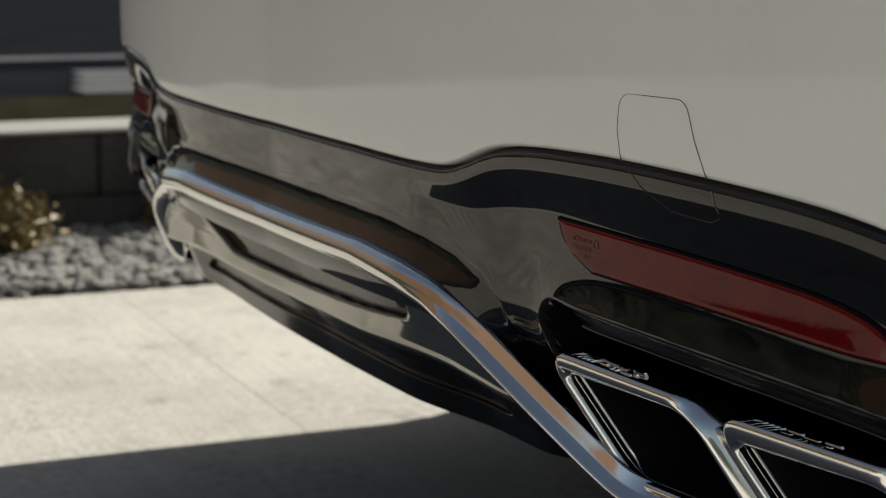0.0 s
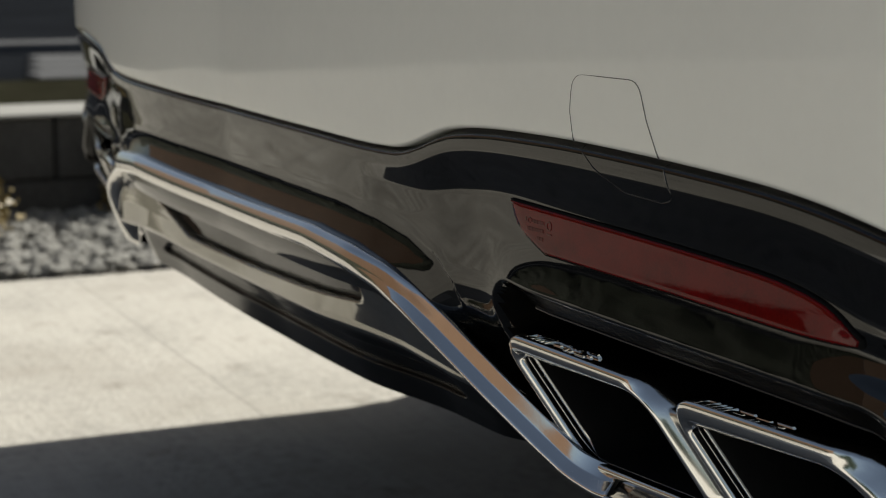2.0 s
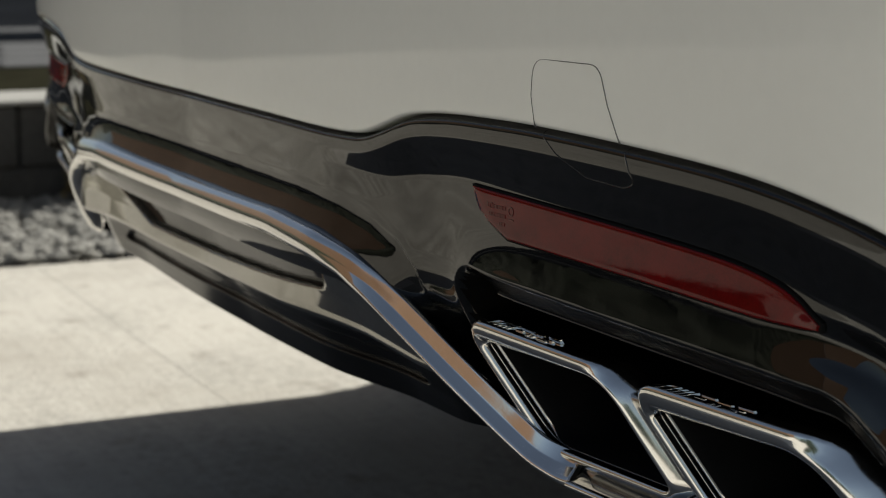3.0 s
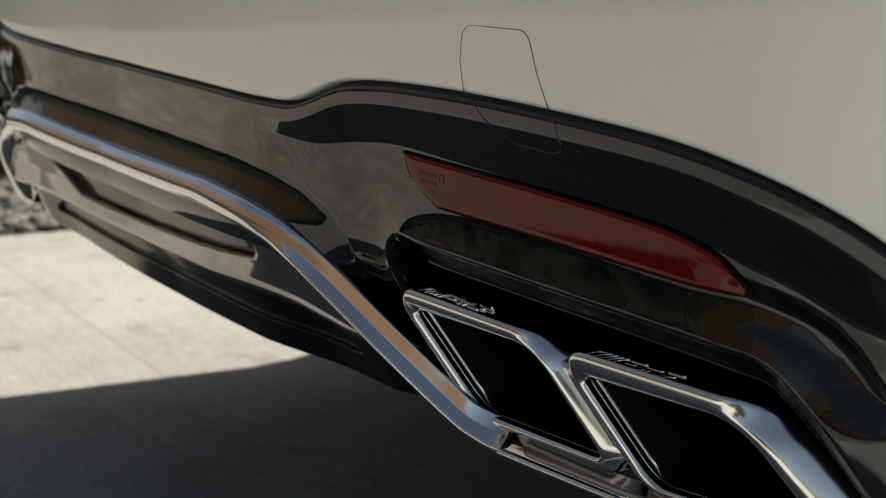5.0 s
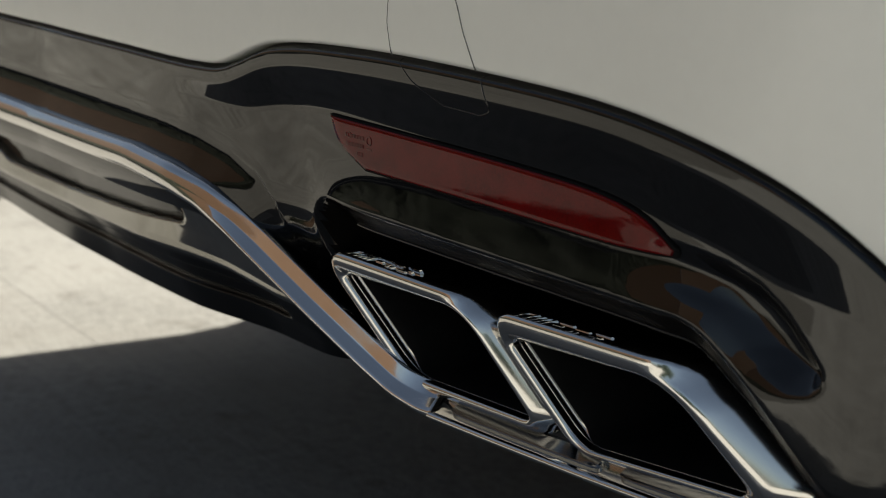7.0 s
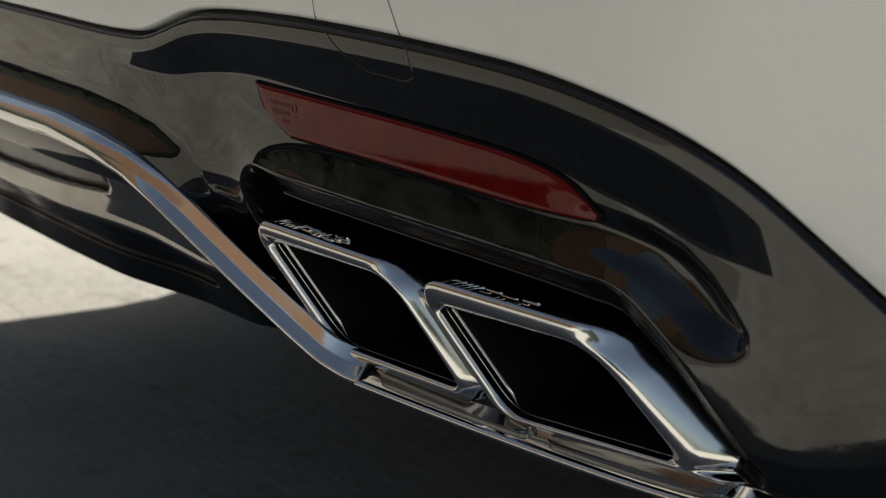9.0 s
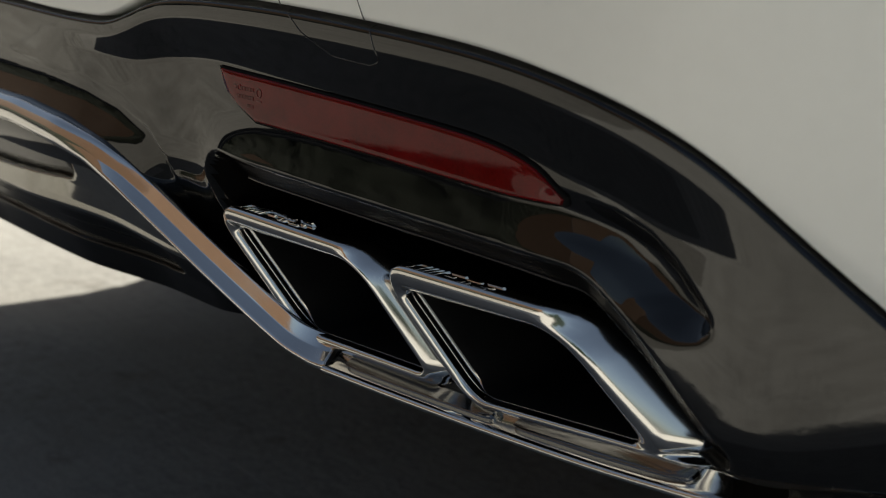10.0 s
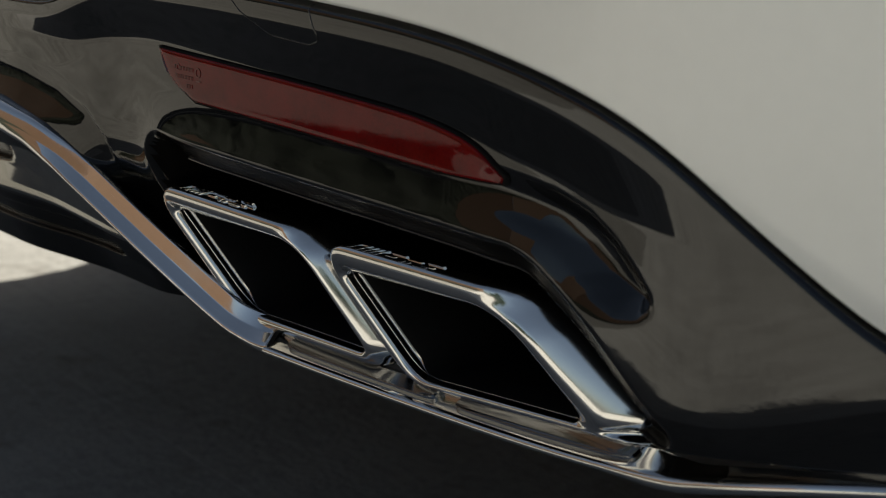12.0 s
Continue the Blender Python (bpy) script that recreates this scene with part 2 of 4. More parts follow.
EDGE = [(0, 0.431), (0.15, 0.430), (0.24, 0.4288), (0.283, 0.4298), (0.312, 0.4365), (0.340, 0.4450), (0.368, 0.4488), (0.405, 0.4506), (0.45, 0.4512), (0.50, 0.4502), (0.55, 0.4482), (0.60, 0.4452), (0.635, 0.4411),
        (0.665, 0.4352), (0.695, 0.4260), (0.7234, 0.4117), (0.7546, 0.3866), (0.783, 0.3616), (0.803, 0.3453), (0.85, 0.3215), (0.90, 0.308), (1.2, 0.30)]
FOOT = [(0, 0.340), (0.25, 0.340), (0.28, 0.328), (0.308, 0.310), (0.337, 0.288), (0.377, 0.262), (0.43, 0.256), (0.60, 0.262), (0.655, 0.272), (0.682, 0.2790), (0.70, 0.2845), (0.7164, 0.2880), (0.73, 0.2900), (0.745, 0.2910), (0.76, 0.2918), (0.80, 0.2935), (0.9, 0.297), (1.2, 0.300)]


def edge(x):
    ax = np.abs(x)
    return sum(w * spline(EDGE, ax + o) for o, w in ((-0.012, 0.15), (-0.006, 0.2), (0.0, 0.3), (0.006, 0.2), (0.012, 0.15)))


# shelf that sweeps out over the chrome trim
CHANNEL = [(-0.36, 0.29), (-0.338, 0.320), (-0.3305, 0.345), (-0.326, 0.358), (-0.312, 0.371), (-0.284, 0.3808), (-0.247, 0.3865), (-0.19, 0.3895), (-0.1, 0.391), (0, 0.3915), (0.1, 0.391), (0.19, 0.3895), (0.247, 0.3865),
           (0.284, 0.3808), (0.312, 0.371), (0.326, 0.358), (0.3305, 0.345), (0.338, 0.320), (0.36, 0.29), (0.2, 0.2), (-0.2, 0.2)]
# ridge round the exhaust recess, and the scoop outboard of it
CAVITY = rounded([(0.370, 0.3690), (0.46, 0.3668), (0.56, 0.3632), (0.657, 0.3590), (0.737, 0.2935), (0.716, 0.2810), (0.688, 0.266), (0.60, 0.20), (0.345, 0.20), (0.366, 0.33)], [0.020, 0.03, 0.05, 0.034, 0.010, 0.02, 0.02, 0.01, 0.02, 0.03], 7)
SCOOP = rounded([(0.45, 0.392), (0.60, 0.391), (0.64, 0.3905), (0.6575, 0.3880), (0.672, 0.3850), (0.690, 0.3790), (0.703, 0.3710), (0.714, 0.3605), (0.7222, 0.3507), (0.7225, 0.3445), (0.7165, 0.3395), (0.706, 0.3365), (0.690, 0.3345), (0.66, 0.320), (0.45, 0.32)], 0.010, 4)
BAND_LOW = [(0.22, 0.408), (0.26, 0.4075), (0.30, 0.4065), (0.342, 0.4115), (0.385, 0.4142), (0.45, 0.4112), (0.50, 0.4086), (0.55, 0.4060), (0.60, 0.4030), (0.622, 0.3996), (0.645, 0.3935), (0.668, 0.3885), (0.70, 0.3795), (0.72, 0.3755), (0.75, 0.366), (0.85, 0.30), (1.2, 0.28)]
STEPS = [(-0.01, 0.0), (-0.0004, 0.0), (0.0006, 0.0006), (0.0016, 0.0022), (0.0110, 0.0092), (0.0122, 0.0095), (0.0130, 0.0106), (0.0142, 0.0140), (0.0180, 0.024), (0.030, 0.11), (0.3, 0.12)]
LIP_EDGE = [(-0.01, 0.014), (0.0005, 0.010), (0.0022, 0.0024), (0.004, 0.0011), (0.2, 0.0011)]


def hollow_depth(ax, z):
    """Distance into the exhaust recess from its ridge."""
    return inside(CAVITY, ax, z)


def sink(x, z):
    """How far the black lower panel lies ahead of the plan line."""
    ax = np.abs(x)
    d = edge(x) - z
    o = curve(LIP_EDGE, d, 0.0012)
    # a narrow upright strip under the paint edge, then the surface draws in to the level of the reflector
    low = spline(BAND_LOW, ax)
    b = (d - 0.0098) / np.maximum(edge(x) - low - 0.0098, 0.008)
    mid = 0.0122 * smooth(0.225, 0.365, ax) * smooth(0.750, 0.672, ax)
    o = o + mid * curve([(-1, 0), (0, 0), (0.1, 0.04), (0.9, 0.96), (1.0, 1.0), (4, 1.0)], b, 0.07)
    o = o + (0.12 * np.clip(d - 0.004, 0, 0.034)) * smooth(0.33, 0.25, ax)
    # from the reflector down it comes out again to the ridge over the recess
    cav = hollow_depth(ax, z)
    reach = 0.022 + 0.018 * smooth(0.385, 0.48, ax)
    rise = np.clip(1 + cav / reach, 0, 1)
    o = o - 0.0048 * rise**2 * smooth(0.352, 0.425, ax) * smooth(0.690, 0.630, ax)
    # scoop in the corner
    s = inside(SCOOP, ax, z)
    scoop = 0.0125 * smooth(0.610, 0.675, ax) * curve([(-1, 0), (0, 0), (0.010, 0.75), (0.018, 1.0), (1, 1)], s, 0.0022) * curve([(-1, 0), (0, 0.0), (0.008, 0.22), (0.022, 0.85), (0.030, 1.0), (1, 1)], -cav, 0.004)
    o = o + scoop
    # foot of the flank turns under
    flank = smooth(0.668, 0.752, ax + 0.058 * smooth(0.374, 0.325, z))
    o = o + flank * curve([(0.24, 0.025), (0.275, 0.0080), (0.292, 0.0014), (0.304, -0.0006), (0.37, 0.0), (0.45, 0.0)], z - curve([(0.6, 0.0), (0.755, 0.0), (0.785, 0.009), (0.805, 0.016), (0.92, 0.035)], ax, 0.02), 0.007)
    o = o + 0.032 * smooth(0.366, 0.262, z) * smooth(0.66, 0.60, ax) + 0.008 * smooth(0.360, 0.310, z) * smooth(0.42, 0.38, ax)
    o = o + 0.05 * np.clip(0.418 - z, 0, 0.05) * smooth(0.18, 0.27, ax) * smooth(0.48, 0.33, ax)
    o = o + 0.030 * smooth(0.293, 0.272, z) * smooth(0.735, 0.690, ax)
    chan = inside(CHANNEL, x, z)
    o = o - curve([(-0.006, 0), (0, 0.0002), (0.004, 0.0007), (0.008, 0.0016), (0.012, 0.0030), (0.018, 0.0056), (0.03, 0.012), (0.1, 0.013)], chan, 0.003)
    # the shelf stays behind the trim
    behind = spline([(0, -0.0045), (0.18, -0.0045), (0.236, -0.0035), (0.268, 0.0022), (0.293, 0.0072), (0.3155, 0.0122), (0.3535, 0.0255), (0.3885, 0.038), (0.5, 0.07)], ax)
    behind = np.where(chan > 0, behind, -1.0)
    o = np.where(behind > -0.5, 0.5 * (o + behind + np.sqrt((o - behind) ** 2 + 0.002**2)), o)
    o = o + curve(STEPS, cav * (1 + 1.6 * smooth(0.405, 0.374, ax)), 0.0006)
    return o


def swell(x, z):
    """How far the white cover lies ahead of the plan line."""
    return curve([(0.25, 0.010), (0.35, 0.003), (0.42, 0.0004), (0.46, -0.0004), (0.50, -0.0006), (0.56, 0.001), (0.66, 0.009)], z, 0.03) + 0 * x


car = tagged(new("car"), "parked white saloon with gloss black lower bumper and chrome exhausts", "car")

# white bumper cover
line = plan_line(0.003)
cols = []
for x, y in line:
    w = float(edge(x))
    col = [(x, y + float(swell(x, w)) + o, w + up) for o, up in ((0.018, 0.002), (0.008, -0.0002), (0.0030, 0.0), (0.0016, 0.0003), (0.0008, 0.0008), (0.0003, 0.0015), (0.0001, 0.0023), (0.00002, 0.0029), (0.0, 0.0034))]
    for z in np.linspace(w + 0.0042, 0.66, 34):
        col.append((x, y + float(swell(x, z)), z))
    cols.append(col)
part("bumper_cover", sheet(np.array(cols)), WHITE, car, "white painted bumper cover")

# black lower panel
xs = np.concatenate([plan_line(0.0018)])
n_rows = 150
v = np.concatenate([np.linspace(0, 0.16, 24), np.linspace(0.16, 1, n_rows - 23)[1:]])
X = np.repeat(xs[:, :1], len(v), 1)
top, foot = edge(X) + 0.004, curve(FOOT, np.abs(X), 0.006)
Z = top - v[None, :] * (top - foot)
Y = xs[:, 1:2] + sink(X, Z)
grid = np.stack([X, Y, Z], -1)
drop = (-0.012 + 0.011 * smooth(0.66, 0.715, np.abs(grid[:, -1:, :1]))) * np.array([0, 0, 1])
shelf = grid[:, -1:, :] + np.array([0, 0.03, 0]) + drop
under = grid[:, -1:, :] + np.array([0, 0.12, -0.002]) + drop
panel = part("lower_bumper", sheet(np.concatenate([grid, shelf, under], 1), flip=True), BLACK, car, "gloss black lower bumper panel")
panel.data.materials.append(CAVE)
mid = np.empty(len(panel.data.polygons) * 3)
panel.data.polygons.foreach_get("center", mid)
mid = mid.reshape(-1, 3)
hollow = hollow_depth(np.abs(mid[:, 0]), mid[:, 2])
panel.data.polygons.foreach_set("material_index", (hollow > 0.0014).astype(int))


def recess_bead(side, depth, thick):
    """A fine moulded bead inside the exhaust recess, along its top and down its outboard side."""
    p = inset(CAVITY, depth)
    keep = p[(p[:, 1] > 0.315) & (p[:, 0] > 0.372)]
    keep = keep[np.argsort(keep[:, 0] - 0.6 * (keep[:, 1] - 0.36) * (keep[:, 0] > 0.5))]
    s = np.concatenate([[0], np.cumsum(np.linalg.norm(np.diff(keep, axis=0), axis=1))])
    u = np.linspace(0, s[-1], 160)
    x, z = np.interp(u, s, keep[:, 0]), np.interp(u, s, keep[:, 1])
    y = plan(x) + sink(x, z)
    size = thick * np.clip(np.minimum(u, u[-1] - u) / 0.02, 0.15, 1)
    rings = [[(x[k], y[k] + size[k] * math.cos(a), z[k] + size[k] * math.sin(a)) for a in np.linspace(0, 2 * math.pi, 10, endpoint=False)] for k in range(len(u))]
    return mirror(sheet(np.array(rings), closed_v=True), side)


for side in (1, -1):
    part("recess_bead", recess_bead(side, 0.0116, 0.0008), BLACK, panel)

# diffuser between the exhausts, under the chrome trim
DIFF_TOP = [(0, 0.3575), (0.235, 0.3575), (0.275, 0.348), (0.306, 0.330), (0.337, 0.309), (0.37, 0.286), (0.405, 0.267), (0.44, 0.259), (0.6, 0.258)]
SLOT = rounded([(-0.215, 0.3395), (-0.10, 0.3372), (0.05, 0.3382), (0.199, 0.3395), (0.200, 0.3240), (0.11, 0.3203), (0.0, 0.3172), (-0.12, 0.3165)], [0.003, 0.02, 0.03, 0.0078, 0.0078, 0.03, 0.03, 0.03], 7)
GROOVE = rounded([(-0.25, 0.288), (0.25, 0.288), (0.28, 0.275), (-0.28, 0.275)], 0.006, 6)
dx = np.arange(-0.44, 0.4401, 0.003)
dv = np.linspace(0, 1, 110)
X = np.repeat(dx[:, None], len(dv), 1)
top, foot = curve(DIFF_TOP, np.abs(X), 0.006), curve([(0, 0.2545), (0.13, 0.2565), (0.2, 0.2575), (0.30, 0.2590), (0.353, 0.2645), (0.44, 0.262)], np.abs(X), 0.02)
foot = np.minimum(foot, top - 0.002)
Z = top - dv[None, :] * (top - foot)
slot, groove = inside(SLOT, X, Z), inside(GROOVE, X, Z)


def diffuser_level(x, z):
    """Height up the diffuser, with its creases falling away towards the ends."""
    return z + spline([(0, 0.0), (0.16, 0.0), (0.23, 0.0018), (0.28, 0.0048), (0.36, 0.0115), (0.46, 0.021)], np.abs(x))


def diffuser_offset(x, z):
    o = curve([(0.250, 0.054), (0.262, 0.049), (0.272, 0.0445), (0.280, 0.0405), (0.289, 0.0370), (0.2945, 0.0345), (0.2985, 0.0300), (0.3015, 0.0215), (0.3035, 0.0160), (0.3055, 0.0146), (0.3220, 0.0142), (0.330, 0.0132), (0.345, 0.0110), (0.36, 0.0090)], diffuser_level(x, z), 0.0016)
    return o + 0.27 * np.clip(0.352 - diffuser_level(x, z), 0, 0.0425) * smooth(0.13, 0.25, x)


O = diffuser_offset(X, Z) + 0.007 * smooth(-0.0012, 0.0024, slot) + 0.0035 * smooth(-0.0003, 0.0018, groove) + 0.03 * smooth(0.30, 0.44, np.abs(X))
Y = plan(X) + O
grid = np.stack([X, Y, Z], -1)
lip = grid[:, -1:, :] + np.array([0, 0.010, -0.003])
under = grid[:, -1:, :] + np.array([0, 0.30, 0.02])
diffuser = part("diffuser", sheet(np.concatenate([grid, lip, under], 1), flip=True), DARKCHROME, car, "black chrome diffuser with a long oval slot")


diffuser.data.materials.append(LIP)
diffuser.data.materials.append(INSERT)
mid = np.empty(len(diffuser.data.polygons) * 3)
diffuser.data.polygons.foreach_get("center", mid)
diffuser.data.polygons.foreach_set("material_index", np.where(mid[1::3] - plan(mid[0::3]) > 0.062, 2, np.where(inside(SLOT, mid[0::3], mid[2::3]) > 0.0002, 2, (diffuser_level(mid[0::3], mid[2::3]) < 0.3030).astype(int))))
sx = np.linspace(-0.225, 0.205, 150)
sz = np.linspace(0.314, 0.343, 24)
X, Z = np.meshgrid(sx, sz, indexing="ij")
deep = inside(SLOT, X, Z)
Y = plan(X) + diffuser_offset(X, Z) + 0.0066
part("slot_insert", sheet(np.stack([X, Y, Z], -1), flip=True), INSERT, diffuser, "satin black insert in the diffuser slot")


# ---- chrome trim ----
def sweep(path, first, second):
    """path: (x, offset, z, half width, height, tip) along the trim; profiles: two of (across, out) in units of half width and height, blended by the path's last value."""
    p = np.array(path, float)
    pos = np.stack([p[:, 0], plan(p[:, 0]) + p[:, 1], p[:, 2]], 1)
    t = np.gradient(pos, axis=0)
    t /= np.linalg.norm(t, axis=1)[:, None]
    out = np.tile([0.0, -1.0, 0.0], (len(p), 1)) + np.stack([0.24 * p[:, 0], 0 * p[:, 0], p[:, 5]], 1)
    out -= (out * t).sum(1)[:, None] * t
    out /= np.linalg.norm(out, axis=1)[:, None]
    side = np.cross(t, out)
    blend = [np.array(first) * (1 - w) + np.array(second) * w for w in p[:, 6]]
    rings = [[pos[i] + side[i] * a * p[i, 3] + out[i] * b * p[i, 4] for a, b in blend[i]] for i in range(len(p))]
    v, f = sheet(np.array(rings), closed_v=True)
    n = len(first)
    return v, list(f) + [tuple(reversed(range(n))), tuple(range(len(v) - n, len(v)))]


def dense(knots, step, soft):
    """A path through knots, rounded, with points every step metres along x."""
    k = np.array(knots, float)
    s = np.concatenate([[0], np.cumsum(np.hypot(np.diff(k[:, 0]), np.diff(k[:, 2])))])
    at = np.arange(0, s[-1] + step / 2, step)
    return np.stack([curve(list(zip(s, k[:, c])), at, soft) for c in range(k.shape[1])], 1)


ROLL = [(-1, -1.2), (-1.0, 0.0), (-0.9, 0.35), (-0.81, 0.51), (-0.72, 0.64), (-0.60, 0.76), (-0.48, 0.85), (-0.22, 0.96), (0.0, 1.0), (0.1, 1.0), (0.2, 1.0), (0.4, 0.96), (0.6, 0.86), (0.70, 0.76), (0.78, 0.65), (0.92, 0.35), (1.0, 0.0), (1.0, -1.2)]
LIPPED = [(-1, -1.2), (-1.0, -0.20), (-0.995, 0.06), (-0.975, 0.135), (-0.93, 0.144), (-0.88, 0.149), (-0.40, 0.190), (-0.14, 0.212), (-0.08, 0.218), (-0.04, 0.226), (0.0, 0.245), (0.56, 0.585), (0.64, 0.63), (0.74, 0.65), (0.86, 0.62), (0.96, 0.40), (1.0, 0.0), (1.0, -1.2)]
half = [(0.0, -0.006, 0.3650, 0.0088, 0.0066, 0.15, 0), (0.18, -0.006, 0.3650, 0.0088, 0.0066, 0.15, 0), (0.236, -0.005, 0.3605, 0.0090, 0.0070, 0.15, 0.1), (0.268, 0.001, 0.3530, 0.0088, 0.0075, 0.2, 0.45),
        (0.293, 0.006, 0.3425, 0.0088, 0.0080, 0.36, 0.85), (0.3155, 0.011, 0.3305, 0.0088, 0.0085, 0.39, 1), (0.3535, 0.024, 0.3048, 0.0088, 0.0085, 0.39, 1), (0.3885, 0.037, 0.2808, 0.0088, 0.0085, 0.39, 1),
        (0.4075, 0.043, 0.2692, 0.0086, 0.0075, 0.38, 1), (0.4240, 0.0490, 0.2638, 0.0096, 0.0055, 0.6, 1), (0.4321, 0.0520, 0.2645, 0.0112, 0.0042, 0.9, 1)]
full = [(-r[0], *r[1:]) for r in reversed(half[1:])] + half
part("chrome_trim", sweep(dense(full, 0.003, 0.011), ROLL, LIPPED), CHROME, car, "polished chrome trim strip over the diffuser")


# chrome ledge under the exhausts, with dark steel insets
LEDGE = [(0.0460, 0.2550), (0.0430, 0.2560), (0.0420, 0.2577), (0.0432, 0.2593), (0.0452, 0.2600), (0.0475, 0.2606), (0.0562, 0.2652), (0.0585, 0.2656), (0.066, 0.2500)]


LEDGE_LIFT = [(0.43, 0.0), (0.5375, 0.0010), (0.615, 0.0022), (0.673, 0.0046), (0.7164, 0.0108), (0.751, 0.0203), (0.805, 0.030), (0.9, 0.038)]
LEDGE_PUSH = [(0.43, 0.0), (0.64, 0.0), (0.673, -0.0015), (0.7164, -0.0140), (0.751, -0.0300), (0.805, -0.0390), (0.9, -0.042)]


def ledge(side):
    xs = np.concatenate([np.linspace(0.4325, 0.70, 60), np.linspace(0.70, 0.88, 40)[1:]])
    rings = []
    for x in xs:
        lift = float(spline(LEDGE_LIFT, x))
        push = float(spline(LEDGE_PUSH, x))
        steep = float(spline([(0.43, 1.0), (0.684, 1.0), (0.71, 0.7), (0.75, 0.4), (0.9, 0.3)], x))
        low = float(spline([(0.43, 1.0), (0.684, 1.0), (0.705, 0.72), (0.725, 0.5), (0.75, 0.45), (0.82, 0.4), (0.9, 0.3)], x))
        bold = float(spline([(0.43, 1.0), (0.66, 1.0), (0.715, 1.7), (0.76, 1.5), (0.82, 1.15), (0.9, 0.8)], x))
        rings.append([(x, float(plan(x)) + push + (0.0475 + (o - 0.0475) * low * steep if k > 5 else 0.0475 + (o - 0.0475) * bold), (0.2606 + (z - 0.2606) * low if k > 5 else 0.2577 + (z - 0.2577) * bold) + lift + 0.0029 * (bold - 1) * (k > 5)) for k, (o, z) in enumerate(LEDGE)])
    return mirror(sheet(np.array(rings), closed_v=True, flip=True), side)


def ledge_inset(side, x0, x1):
    """A flat plate with round ends, let into the sloping ledge."""
    outline = rounded([(x0, 0.0), (x1, 0.0), (x1, 1.0), (x0, 1.0)], 0.0, 1)
    n = 40
    rings = []
    for rim, up in ((0.0, -0.001), (0.0, 0.0020), (0.07, 0.0028), (0.12, 0.0028)):
        ring = []
        for a in np.linspace(0, 2 * math.pi, n, endpoint=False):
            c, s = math.cos(a), math.sin(a)
            r = 1.0 - rim
            u = np.sign(c) * abs(c) ** 0.12 * ((x1 - x0) / 2 - rim * 0.012)
            w = np.sign(s) * abs(s) ** 0.45 * r
            x = (x0 + x1) / 2 + u
            k = 0.5 + 0.42 * w
            ring.append((x, float(plan(x)) + float(spline(LEDGE_PUSH, x)) + 0.0475 + 0.0087 * k - 0.5 * up, 0.2606 + 0.0046 * k + 0.6 * up + float(spline(LEDGE_LIFT, x))))
        rings.append(ring)
    v, f = sheet(np.array(rings), closed_v=True, flip=True)
    f = list(f) + [tuple(range(len(v) - n, len(v)))]
    return mirror((v, f), side)


# ---- exhaust tips ----
def tip_offset(z):
    return 0.02 + (0.335 - z) * 0.45


def tip_ring(outline, deeper, bevel=0.0):
    """One ring of a tip; bevel sets its outboard side further back."""
    p = np.array(outline, float)
    t = np.roll(p, -1, 0) - np.roll(p, 1, 0)
    t /= np.linalg.norm(t, axis=1)[:, None] + 1e-9
    turn = np.sign((p[:, 0] * np.roll(p[:, 1], -1) - np.roll(p[:, 0], -1) * p[:, 1]).sum())
    right = smooth(-0.08, 0.75, t[:, 1] * turn)
    return [(x, float(plan(x)) + float(tip_offset(z)) + deeper + bevel * r, z) for (x, z), r in zip(p, right)]


INNER_TIP = ([(0.3620, 0.3400), (0.4965, 0.3372), (0.5285, 0.2668), (0.3990, 0.2622)], [0.017, 0.027, 0.011, 0.032], [(0.3775, 0.3265), (0.4885, 0.3268), (0.5125, 0.2740), (0.4075, 0.2728)], [0.003, 0.024, 0.006, 0.026], 0.45)
OUTER_TIP = ([(0.5075, 0.3358), (0.6430, 0.3350), (0.6975, 0.2718), (0.5380, 0.2625)], [0.017, 0.050, 0.008, 0.024], [(0.5195, 0.3205), (0.6270, 0.3220), (0.6560, 0.2760), (0.5450, 0.2698)], [0.004, 0.034, 0.006, 0.020], 0.78)


def inboard(outline):
    """Weight of each point of an outline by how far it belongs to the inboard side."""
    p = np.array(outline, float)
    t = np.roll(p, -1, 0) - np.roll(p, 1, 0)
    t /= np.linalg.norm(t, axis=1)[:, None] + 1e-9
    turn = np.sign((p[:, 0] * np.roll(p[:, 1], -1) - np.roll(p[:, 0], -1) * p[:, 1]).sum())
    return smooth(0.35, 0.85, -t[:, 1] * turn)


